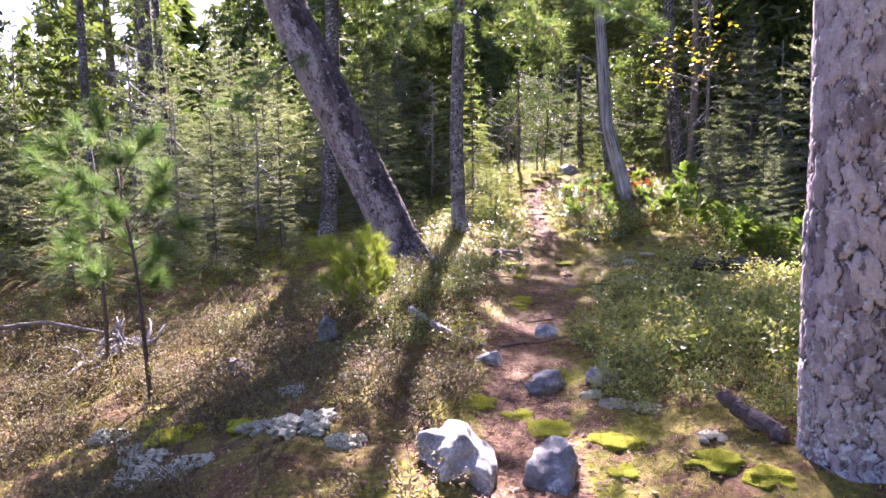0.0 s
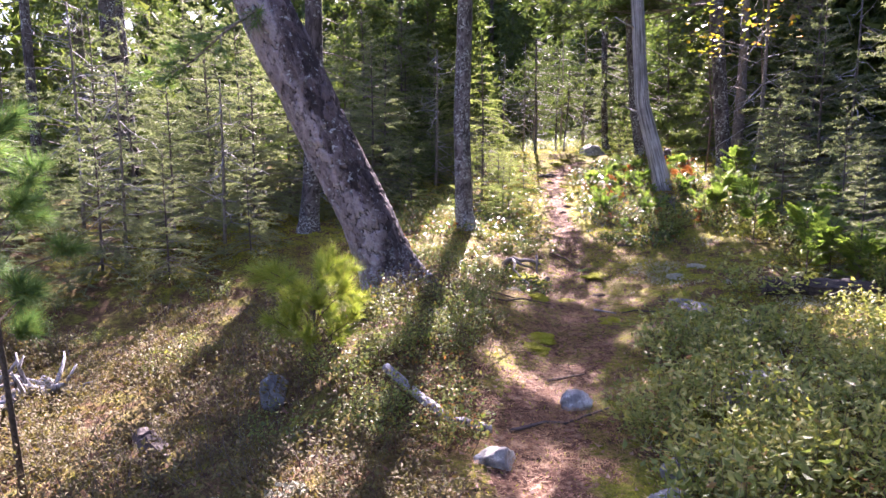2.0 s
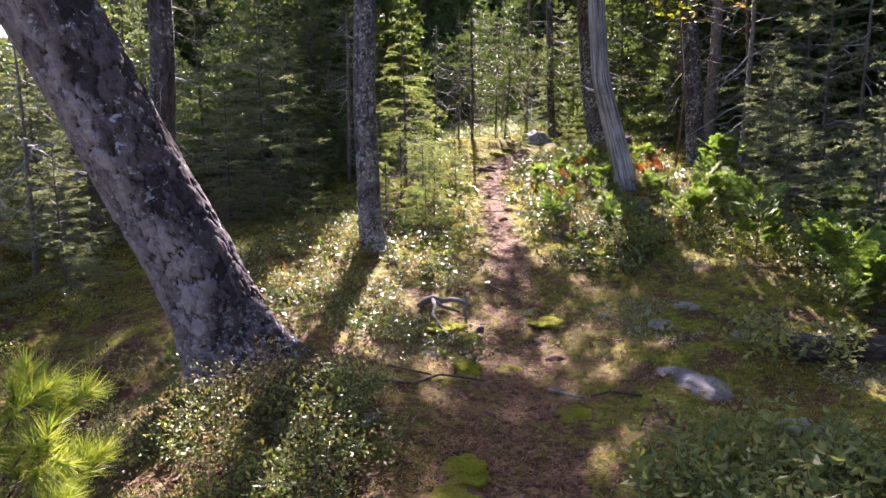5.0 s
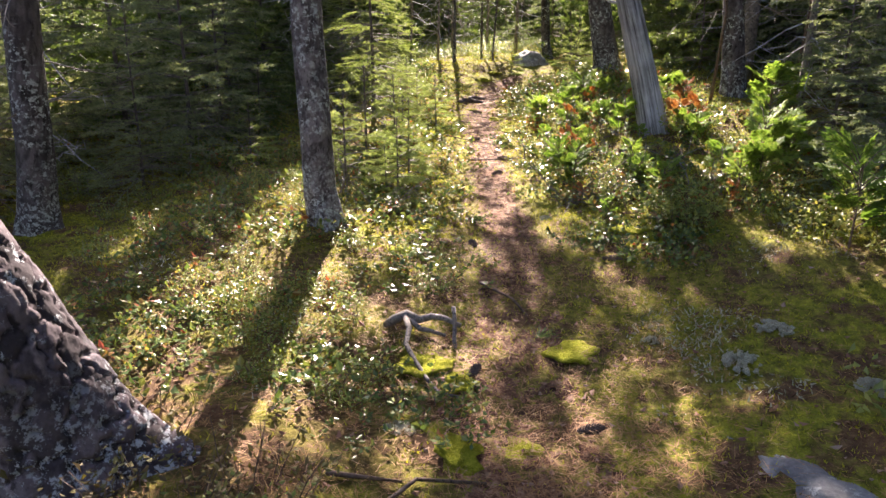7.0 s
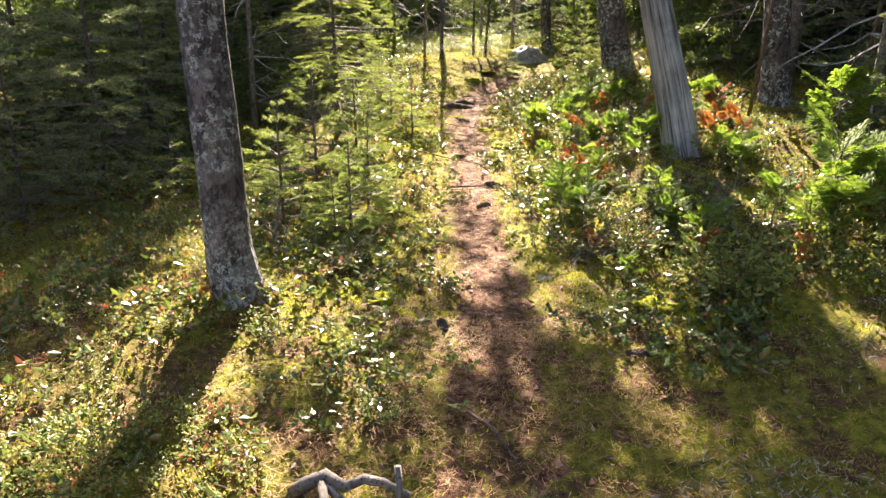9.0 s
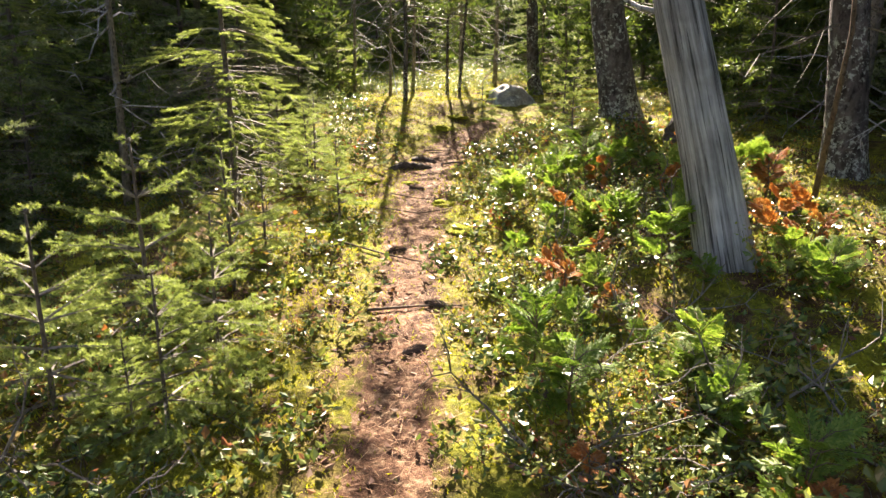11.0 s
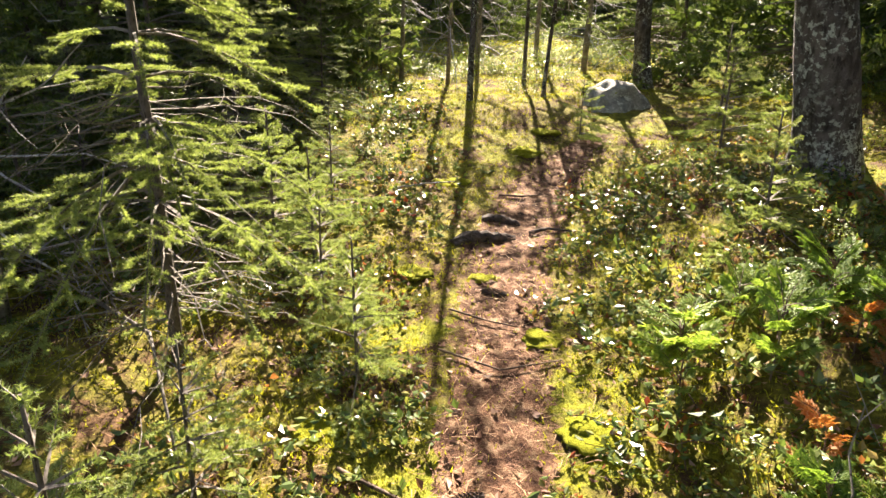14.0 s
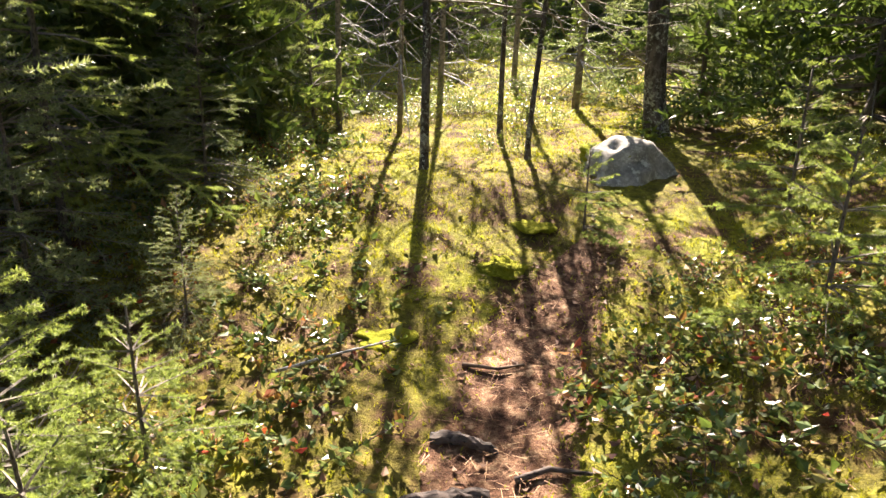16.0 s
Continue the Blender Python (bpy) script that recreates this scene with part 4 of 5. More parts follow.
hump = lambda x, y, dx: dx < -0.55
sow("blueberry", 40, (-0.8, 0.4, 4.7, 6.8), (0.6, 1.0), 0.4)                       # hump before the leaning pine
sow_far(26, (-4.5, -1.0, 6.5, 9.5), (0.6, 1.0))
sow_far(200, (-6.0, -0.6, 3.0, 8.2), (0.6, 1.25), DRY, M_DRYSHRUB, "browning heath shrubs on the slope", lambda x, y, dx: dx < -1.2)
sow("blueberry", 12, (-0.2, 0.55, 7.6, 8.9), (0.5, 0.8), 0.5)
sow("dry", 220, (-5.0, 0.2, 2.2, 7.3), (0.75, 1.35), 0.55, hump)                       # slope falling away from the path
sow("dry", 30, (-0.8, 0.35, 3.3, 6.9), (0.6, 1.0), 0.4)
sow("green", 62, (1.1, 3.4, 4.0, 6.2), (0.7, 1.15), 0.62)                           # thicket beyond the great pine
sow("green", 16, (2.5, 4.6, 6.2, 9.5), (0.8, 1.3), 0.9)
sow("blueberry", 36, (0.95, 2.6, 3.2, 4.8), (0.55, 0.9), 0.5)
sow("blueberry", 36, (1.5, 3.6, 9.3, 12.0), (0.5, 0.95), 0.42, lambda x, y, dx: dx > 0)
sow("low", 85, (-0.9, 1.15, 7.6, 11.6), (0.8, 1.3), 0.33, lambda x, y, dx: dx < 0)
sow("blueberry", 34, (-0.9, 1.1, 8.4, 11.8), (0.35, 0.6), 0.4, lambda x, y, dx: dx < 0)
sow("low", 110, (1.7, 3.9, 9.0, 14.6), (0.8, 1.4), 0.38, lambda x, y, dx: dx > 0)
sow("blueberry", 14, (2.9, 4.5, 12.2, 15.0), (0.4, 0.7), 0.6)
sow("low", 30, (1.95, 3.4, 12.0, 14.8), (0.8, 1.2), 0.4)
sow("low", 110, (-1.4, 1.6, 11.4, 17.0), (0.8, 1.3), 0.34, lambda x, y, dx: dx < 0)
sow_far(20, (-2.6, -0.6, 11.8, 17.0), (0.5, 0.9))
sow("blueberry", 12, (-0.6, 1.2, 11.8, 17.0), (0.35, 0.6), 0.6, lambda x, y, dx: dx < 0)
sow_far(36, (-4.5, -0.8, 9.2, 13.0), (0.6, 1.1))
sow("blueberry", 16, (-0.6, 1.35, 12.6, 15.6), (0.35, 0.6), 0.42, lambda x, y, dx: dx < 0)
sow_far(90, (-1.0, 5.0, 15.5, 21.5), (0.6, 1.0))


# ---- cedar seedlings, green and rusty, right of the path's middle stretch ----
def frond_mesh(seed, mat_, height, spread, count):
    """Flat fan-shaped sprays on thin stems."""
    g = np.random.default_rng(seed)
    wood, leaf = Buf(), Buf()
    base, way, side, size = [], [], [], []
    for q in range(count):
        a = g.uniform(0, 2 * np.pi)
        d = unit(np.array([np.cos(a), np.sin(a), g.uniform(0.1, 1.2)]))
        L = spread * g.uniform(0.55, 1.1)
        b = np.array([0, 0, g.uniform(0.1, 0.75) * height])
        e = b + d * L
        tube(wood, [b, (b + e) / 2 + [0, 0, 0.02], e], 0.003, 0.001, 3)
        sd = unit(np.cross(d, [0, 0, 1]) + g.normal(size=3) * 0.45)
        up = np.cross(d, sd)
        for u in np.linspace(0.25, 1.0, 9):
            for sgn in (-1, 1):
                m, w = b + (e - b) * u, unit(d + sd * sgn * 0.85 + up * g.normal() * 0.15)
                l2 = L * 0.42 * (1.2 - u * 0.75) * g.uniform(0.75, 1.15)
                for f in np.linspace(0.1, 1.0, 4):
                    for s2 in (-1, 1):
                        base.append(m + w * l2 * f)
                        way.append(unit(w + np.cross(w, up) * s2 * 0.7 + up * g.normal() * 0.12))
                        side.append(unit(np.cross(way[-1], up)))
                        size.append(g.uniform(0.018, 0.032))
    size = np.array(size)
    leaves(leaf, np.array(base), np.array(way), np.array(side), size, size * 0.36, 0.1)
    tube(wood, [(0, 0, -0.04), (0.01, 0, height * 0.4), (0, 0.01, height * 0.8)], 0.006, 0.002, 4)
    return wood.mesh("stems", M_STICK), leaf.mesh("sprays", mat_)


CEDAR = [frond_mesh(200 + i, M_CEDAR, 0.42, 0.17, 17) for i in range(3)]
RUST = [frond_mesh(210 + i, M_RUSTY, 0.34, 0.13, 6) for i in range(2)]
rc = np.random.default_rng(31)
for q in range(46):
    y = rc.uniform(9.6, 12.7)
    x = float(line_x(y)) + rc.uniform(0.5, 1.9)
    if math.hypot(x - 3.0, y - 11.0) < 0.2:
        continue
    plant(CEDAR[q % 3], x, y, rc.uniform(0.4, 0.85), rc.uniform(0, 6.3), "cedar_seedling", "small cedar seedling with flat bright green sprays", "seedling", "cedar seedlings", parts=("stemwood", "foliage"))
for q in range(26):
    y = rc.uniform(9.4, 12.6)
    x = float(line_x(y)) + rc.uniform(0.5, 1.9)
    plant(RUST[q % 2], x, y, rc.uniform(0.45, 0.85), rc.uniform(0, 6.3), "rusty_cedar_seedling", "small dying cedar seedling with rusty orange sprays", "seedling", "rusty seedlings", parts=("stemwood", "foliage"))
for q in range(26):
    x, y = rc.uniform(3.2, 4.6), rc.uniform(6.3, 11.0)
    plant(CEDAR[q % 3], x, y, rc.uniform(0.9, 1.6), rc.uniform(0, 6.3), "cedar_bush", "bushy young cedar with flat green sprays", "bush", "young cedars", parts=("stemwood", "foliage"))


def bare_mesh(seed, height, stems, reach, r):
    """Bare forked twigs."""
    g = np.random.default_rng(seed)
    wood = Buf()
    for q in range(stems):
        d = unit(g.normal(size=3) * [1, 1, 0.5] + [0, 0, 0.7])
        p = np.array([g.normal() * 0.05, g.normal() * 0.05, -0.03])
        pts = [p]
        for k in range(5):
            d = unit(d + g.normal(size=3) * 0.35)
            pts.append(pts[-1] + d * height / 5)
        tube(wood, pts, r, r * 0.3, 4)
        for k in range(7):
            i = g.integers(1, 6)
            e = pts[i] + unit(d + g.normal(size=3)) * reach * g.uniform(0.3, 1)
            m = (pts[i] + e) / 2 + g.normal(size=3) * 0.02
            tube(wood, [pts[i], m, e], r * 0.45, r * 0.15, 3)
            e2 = m + unit(g.normal(size=3) + d) * reach * 0.4
            tube(wood, [m, (m + e2) / 2 + g.normal(size=3) * 0.01, e2], r * 0.25, r * 0.1, 3)
    return wood.mesh("dead_shrub", M_TWIG)


BARE = [bare_mesh(300 + i, 0.42, 6, 0.2, 0.006) for i in range(3)]
for q in range(22):
    x, y = rc.uniform(2.0, 3.6), rc.uniform(9.6, 12.4)
    if q > 14:
        x, y = rc.uniform(-0.6, 0.9), rc.uniform(9.0, 14.0)
    o = new("dead_shrub", BARE[q % 3])
    o.location, o.rotation_euler[2], o.scale = on(x, y), rc.uniform(0, 6.3), (rc.uniform(0.6, 1.2),) * 3
    tagged(o, "bare grey dead twigs of a small shrub", "dead shrub", "dead shrubs")


def dead_spruce(x, y, height, reach, seed, r):
    g = np.random.default_rng(seed)
    e = anchor("dead_spruce", x, y)
    trunk, wood = Buf(), Buf()
    hs = np.linspace(-0.1, height, 8)
    tube(trunk, np.stack([0.03 * np.sin(hs), 0.02 * np.cos(hs), hs], 1), r, r * 0.35, 8)
    for q in range(int(13 * height)):
        h, a = g.uniform(0.25, height), g.uniform(0, 2 * np.pi)
        Lb = reach * (1.1 - 0.6 * h / height) * g.uniform(0.5, 1.1)
        d = np.array([np.cos(a), np.sin(a), g.uniform(-1.0, 0.35)])
        t = np.linspace(0, 1, 5)[:, None]
        pts = np.array([0.03 * np.sin(h), 0.02 * np.cos(h), h]) + t * Lb * d + np.array([0, 0, g.uniform(-0.3, 0.5)]) * Lb * t ** 2 + g.normal(size=(5, 3)) * 0.05 * t
        tube(wood, pts, 0.008, 0.002, 3)
        for k in range(4):
            i = g.integers(1, 5)
            f = pts[i] + unit(d + g.normal(size=3) * 0.8) * Lb * g.uniform(0.12, 0.3)
            tube(wood, [pts[i], (pts[i] + f) / 2 + g.normal(size=3) * 0.01, f], 0.0035, 0.001, 3)
    part("trunk", trunk.mesh("trunk", M_TWIG, True), e)
    wisp("branchwood", wood.mesh("branchwood", M_GREYWOOD), e)
    return tagged(e, "dead bare spruce with a tangle of pale grey branches", "dead tree", "dead spruces")


dead_spruce(4.15, 10.8, 3.0, 0.75, 1, 0.035)
dead_spruce(4.55, 12.5, 4.5, 0.7, 2, 0.09)
dead_spruce(2.0, 18.2, 2.6, 0.8, 3, 0.03)
dead_spruce(3.1, 17.8, 3.0, 0.8, 4, 0.035)
dead_spruce(-0.2, 12.9, 2.2, 0.7, 5, 0.03)
dead_spruce(-2.6, 9.5, 1.9, 0.6, 6, 0.025)
dead_spruce(1.2, 17.3, 2.2, 0.7, 7, 0.025)
dead_spruce(-3.5, 8.9, 2.1, 0.7, 8, 0.022)
dead_spruce(-4.5, 9.9, 2.8, 0.8, 9, 0.028)
dead_spruce(-1.9, 10.7, 2.4, 0.7, 10, 0.025)
dead_spruce(1.65, 17.2, 2.4, 0.7, 11, 0.022)
dead_spruce(2.75, 18.9, 3.0, 0.9, 12, 0.03)
dead_spruce(5.0, 10.2, 2.4, 0.8, 13, 0.025)


def maple(x, y, z0, z1, seed):
    """A thin stem with a spray of broad yellowing leaves."""
    g = np.random.default_rng(seed)
    e = anchor("maple_sapling", x, y)
    gz = e.location[2]
    stem, leaf = Buf(), Buf()
    tube(stem, [(0, 0, -0.05), (0.05, -0.05, (z0 - gz) * 0.5), (-0.1, -0.2, z0 - gz), (-0.15, -0.3, z1 - gz)], 0.016, 0.004, 6)
    n = 90
    b = np.array([-0.1, -0.3, 0]) + np.stack([g.normal(size=n) * 0.28, g.normal(size=n) * 0.28, g.uniform(z0 - gz, z1 - gz + 0.1, n)], 1)
    way = unit(g.normal(size=(n, 3)) * [1, 1, 0.4] - [0, 0, 0.3])
    side = unit(np.cross(way, np.array([0, 0, 1]) + 0.3 * g.normal(size=(n, 3))))
    Lm = g.uniform(0.06, 0.11, n)
    leaves(leaf, b, way, side, Lm, Lm * 0.95, 0.15)
    part("stem", stem.mesh("stem", M_STICK, True), e)
    wisp("foliage", leaf.mesh("foliage", M_MAPLE), e)
    return tagged(e, "thin maple sapling with yellow-green autumn leaves", "maple")


maple(3.75, 11.6, 3.0, 3.7, 1)
maple(4.3, 11.2, 3.1, 3.9, 2)


# ---- pine saplings ----
def sapling(name, label, axis, tips, mat_, needle, wide, count, seed, r=0.02, twig=0.12):
    g = np.random.default_rng(seed)
    e = anchor(name, axis[0][0], axis[0][1])
    b0 = np.array(e.location)
    stem, leaf, wood = Buf(), Buf(), Buf()
    ax = np.array(axis) - b0
    ax[0][2] = -0.05
    tube(stem, ax, r, r * 0.35, 8)
    out = []
    for h, t in tips:
        p = np.array([np.interp(h, ax[:, 2], ax[:, k]) for k in range(3)])
        t = np.array(t) - b0
        tube(wood, [p, (p + t) / 2 + [0, 0, 0.02], t], 0.006, 0.002, 4)
        for q in range(6):
            f = g.uniform(0.6, 1.0)
            w = unit(unit(t - p) + g.normal(size=3) * 0.7 + [0, 0, 0.25])
            out.append((p + (t - p) * f + w * 0.09, w))
    pine_tufts(leaf, wood, out, g, needle, wide, count, twig)
    part("stem", stem.mesh("stem", M_YOUNGBARK, True), e)
    wisp("branchwood", wood.mesh("branches", M_STICK), e)
    wisp("needles", leaf.mesh("needles", mat_), e)
    return tagged(e, label, "pine sapling")


sapling("pine_sapling", "slender pine sapling with tufts of long soft green needles", [(-2.27, 5.1, -0.33), (-2.34, 5.1, 0.85), (-2.5, 5.1, 1.9)],
        [(0.9 + 0.04 * i, (-2.5 + (0.3 + 0.25 * (i % 3) / 2) * math.cos(i * 2.4), 5.1 + 0.4 * math.sin(i * 2.4), 0.7 + 0.055 * i)) for i in range(24)], M_PINE, 0.14, 0.0036, 95, 4)
sapling("small_pine", "small bushy pine with bright yellow-green long needles", [(-0.72, 5.62, 0.42), (-0.73, 5.62, 0.7), (-0.74, 5.62, 0.95)],
        [(0.06 + 0.022 * i, (-0.74 + (0.14 + 0.16 * (i % 3) / 2) * math.cos(i * 2.4), 5.62 + 0.26 * math.sin(i * 2.4), 0.58 + 0.02 * i)) for i in range(22)], M_YOUNGPINE, 0.1, 0.0036, 80, 6, 0.011, 0.08)
sapling("thin_dead_stem", "thin bare dead stem with few twigs", [(-3.04, 6.0, 0.0), (-3.05, 6.0, 0.6), (-3.03, 6.0, 1.1), (-3.1, 6.0, 1.9)],
        [(0.9, (-3.4, 6.1, 1.3)), (1.2, (-2.8, 5.9, 1.7))], M_PINE, 0.05, 0.002, 4, 7, 0.022)


# ---- pine boughs hanging from the slim pine and the great pine ----
def bough(points, seed, count=14, needle=0.12, host=None):
    g = np.random.default_rng(seed)
    pts = np.array(points)
    wood, leaf, tips = Buf(), Buf(), []
    tube(wood, pts, 0.014, 0.004, 5)
    for q in range(count * 3):
        i = g.integers(1, len(pts))
        f = g.random()
        b = pts[i - 1] + (pts[i] - pts[i - 1]) * f
        w = unit(unit(pts[i] - pts[i - 1]) + g.normal(size=3) * [0.9, 0.9, 0.4])
        e = b + w * g.uniform(0.1, 0.35)
        tube(wood, [b, (b + e) / 2, e], 0.004, 0.002, 3)
        tips.append((e, w))
    pine_tufts(leaf, wood, tips, g, needle, 0.005, 60)
    base = np.array(host.matrix_basis.translation)
    for o, me in (("bough", wood.mesh("bough", M_TWIG)), ("needles", leaf.mesh("needles", M_PINE))):
        wisp(o, me, host, m=Matrix.Translation(-base))


bough([(0.24, 9.6, 3.9), (0.5, 8.2, 3.8), (0.8, 7.0, 3.3), (0.95, 6.1, 2.8)], 1, 18, host=slim)
bough([(0.24, 9.6, 3.7), (0.1, 8.6, 3.6), (-0.15, 7.4, 3.25), (-0.3, 6.3, 2.85)], 2, 16, host=slim)
bough([(0.24, 9.6, 4.0), (1.1, 8.4, 3.8), (1.6, 7.3, 3.4), (1.9, 6.4, 2.9)], 3, 18, host=slim)
bough([(-1.35, 7.0, 2.8), (-1.6, 6.9, 2.6), (-1.85, 6.8, 2.35), (-2.1, 6.75, 2.2)], 4, 9, host=lean)


# ---- stones, logs and stumps ----
def lump_mesh(name, mat_, size, seed, rough=0.18, sub=4, square=0.0, cuts=0):
    b = bmesh.new()
    rnd = random.Random(int(seed * 10))
    facets = [(Vector((rnd.gauss(0, 1), rnd.gauss(0, 1), rnd.gauss(0, 0.8))).normalized(), rnd.uniform(0.55, 0.8)) for _ in range(cuts)]
    bmesh.ops.create_icosphere(b, subdivisions=sub, radius=1)
    for v in b.verts:
        p = v.co.copy()
        if square:
            k = max(abs(p.x), abs(p.y), abs(p.z))
            p = p.lerp(p / k * 0.8, square)
        for fn, fd in facets:
            p = p - fn * max(0.0, p.dot(fn) - fd)
        n = noise.noise(p * 1.3 + Vector((seed, 0, 0))) * rough * 1.6 + noise.noise(p * 3.1 + Vector((0, seed, 0))) * rough * 0.7 + noise.noise(p * 8 + Vector((0, 0, seed))) * rough * 0.2
        p *= 1 + n
        v.co = (p.x * size[0], p.y * size[1], p.z * size[2])
    me = bpy.data.meshes.new(name)
    b.to_mesh(me)
    b.free()
    me.materials.append(mat_)
    me.polygons.foreach_set("use_smooth", [True] * len(me.polygons))
    return me


def lump(name, label, category, mat_, x, y, size, seed, turn=0, rise=0.3, group="", **kw):
    ob = new(name, lump_mesh(name, mat_, size, seed, **kw))
    ob.location = (x, y, land1(x, y) + size[2] * rise)
    ob.rotation_euler[2] = radians(turn)
    return tagged(ob, label, category, group)


lump("stone", "pale grey rounded stone half sunk in the path", "stone", M_STONE, 0.1, 3.08, (0.22, 0.3, 0.19), 3.3, 10, 0.2, rough=0.22, sub=5, cuts=16)
lump("stone", "angular grey-green stone half sunk beside the path", "stone", M_BLUESTONE, 0.53, 3.0, (0.14, 0.24, 0.18), 9.6, -20, -0.05, rough=0.22, sub=5, cuts=14)
lump("stone", "dark blue-grey flat stone on the path", "stone", M_BLUESTONE, 0.63, 4.12, (0.16, 0.1, 0.09), 5, 10, 0.45, rough=0.2, cuts=15)
lump("stone", "small pale stone on the path", "stone", M_STONE, 0.34, 4.68, (0.12, 0.1, 0.08), 6, 30, 0.1, rough=0.2, cuts=15)
lump("stone", "upright blue-grey lichened stone before the small pine", "stone", M_BLUESTONE, -0.94, 5.42, (0.1, 0.1, 0.17), 12, 20, 0.5, rough=0.2, cuts=15)
lump("stone", "pale stone at the path's edge", "stone", M_STONE, 0.82, 5.3, (0.12, 0.1, 0.09), 14, 0, 0.15, rough=0.2, cuts=15)
lump("stone", "pale lichened stone among shrubs", "stone", M_STONE, 1.02, 4.2, (0.1, 0.09, 0.07), 15, 0, 0.5)
lump("stone", "small pale stone among shrubs", "stone", M_STONE, 1.15, 4.5, (0.08, 0.07, 0.06), 16, 0, 0.5)
lump("rock_slab", "flat dark grey rock slab flush with the moss", "rock", M_BLUESTONE, 2.08, 7.2, (0.2, 0.42, 0.06), 17, 12, -0.68, rough=0.2, sub=5, cuts=4)
lump("rock", "grey rock under the leafy shrubs", "rock", M_STONE, 1.75, 5.2, (0.34, 0.2, 0.12), 18, 0, 0.05, rough=0.2, cuts=15)
rock = lump("boulder", "grey boulder with moss cap and fallen needles", "boulder", M_STONE, 3.0, 15.95, (0.36, 0.28, 0.28), 19, 15, -0.4, rough=0.16, sub=5, cuts=9)
part("moss_cap", lump_mesh("moss_cap", M_MOSS, (0.24, 0.16, 0.08), 20, 0.15), rock, "thick yellow-green moss", pose(-0.03, 0.13, 0.2))


def log(name, label, mat_, pts, r0, r1, seed, sides=14):
    g = np.random.default_rng(seed)
    pts = np.array(pts, float)
    s = np.linspace(0, len(pts) - 1, 14)
    c = np.stack([np.interp(s, range(len(pts)), pts[:, k]) for k in range(3)], 1) + g.normal(size=(14, 3)) * r0 * 0.12
    b = Buf()
    tube(b, c - c[0], r0, r1, sides)
    v = b.v[0].reshape(14, sides, 3)
    v += (v - v.mean(1, keepdims=True)) * g.uniform(-0.16, 0.16, (14, sides, 1))
    b.v[0] = v.reshape(-1, 3)
    ob = new(name, b.mesh(name, mat_, False))
    ob.location = c[0]
    return tagged(ob, label, name.replace("_", " "))


log("fallen_log", "short dark weathered log end lying beside the rock slab", M_DARKWOOD, [on(2.68, 7.2, 0.05), on(2.95, 7.16, 0.06), on(3.5, 7.05, 0.06)], 0.085, 0.075, 1)
log("driftwood", "bleached grey branch lying across the hump", M_GREYWOOD, [on(-0.26, 5.3, 0.1), on(-0.06, 5.05, 0.1), on(0.1, 4.9, 0.06), on(0.32, 4.92, 0.02)], 0.026, 0.02, 2)
log("broken_branch", "dark grey broken branch stub beside the great pine", M_DARKWOOD, [on(1.42, 3.35, 0.13), on(1.5, 3.22, 0.08), on(1.62, 3.05, 0.03)], 0.04, 0.04, 3)
log("rotten_stump", "dark rotten stump sunk in the slope", M_DARKWOOD, [on(-1.62, 5.3, -0.05), on(-1.65, 5.34, 0.06), on(-1.75, 5.42, 0.12)], 0.09, 0.05, 4)
log("fallen_branch", "thin grey fallen branch on the slope", M_TWIG, [on(-4.6, 6.6, 0.25), on(-4.0, 6.7, 0.28), on(-3.3, 6.5, 0.2)], 0.025, 0.012, 5, 8)
def root_tangle(x, y, seed):
    """The upturned grey roots of a fallen stump."""
    g = np.random.default_rng(seed)
    e = anchor("uprooted_stump", x, y)
    for q in range(11):
        b, a = Buf(), g.uniform(0, 2 * np.pi)
        d = unit(np.array([np.cos(a), 0.5 * np.sin(a), g.uniform(0.0, 0.7)]))
        pts = [np.array([g.normal() * 0.04, g.normal() * 0.04, 0.0])]
        for k in range(5):
            d = unit(d + g.normal(size=3) * 0.4)
            pts.append(pts[-1] + d * g.uniform(0.06, 0.11))
        tube(b, pts, g.uniform(0.02, 0.04), 0.006, 6)
        part("root", b.mesh("root", M_GREYWOOD, True), e)
    return tagged(e, "upturned grey weathered roots of a small fallen stump", "stump")


root_tangle(-3.3, 6.3, 4)
root_tangle(-3.0, 6.55, 7)


log("root", "dark worn root hump across the path", M_DARKWOOD, [on(1.58, 13.6, -0.01), on(1.68, 13.66, 0.02), on(1.8, 13.7, 0.025), on(1.9, 13.73, -0.01)], 0.033, 0.024, 7)
log("root", "small dark root hump on the path", M_DARKWOOD, [on(1.76, 13.95, 0.0), on(1.85, 13.92, 0.02), on(1.95, 13.9, 0.0)], 0.022, 0.014, 8)
log("old_stump", "dark rotten stump among the shrubs", M_DARKWOOD, [on(3.58, 12.9, -0.05), on(3.57, 12.9, 0.15), on(3.62, 12.93, 0.26)], 0.11, 0.05, 9)


def stick(name, label, mat_, pts, r, seed=0, group="sticks on the path"):
    b = Buf()
    p = np.array([on(x, y, h) for x, y, h in pts])
    tube(b, p - p[0], r, r * 0.5, 6)
    ob = new(name, b.mesh(name, mat_, True))
    ob.location = p[0]
    return tagged(ob, label, name, group)


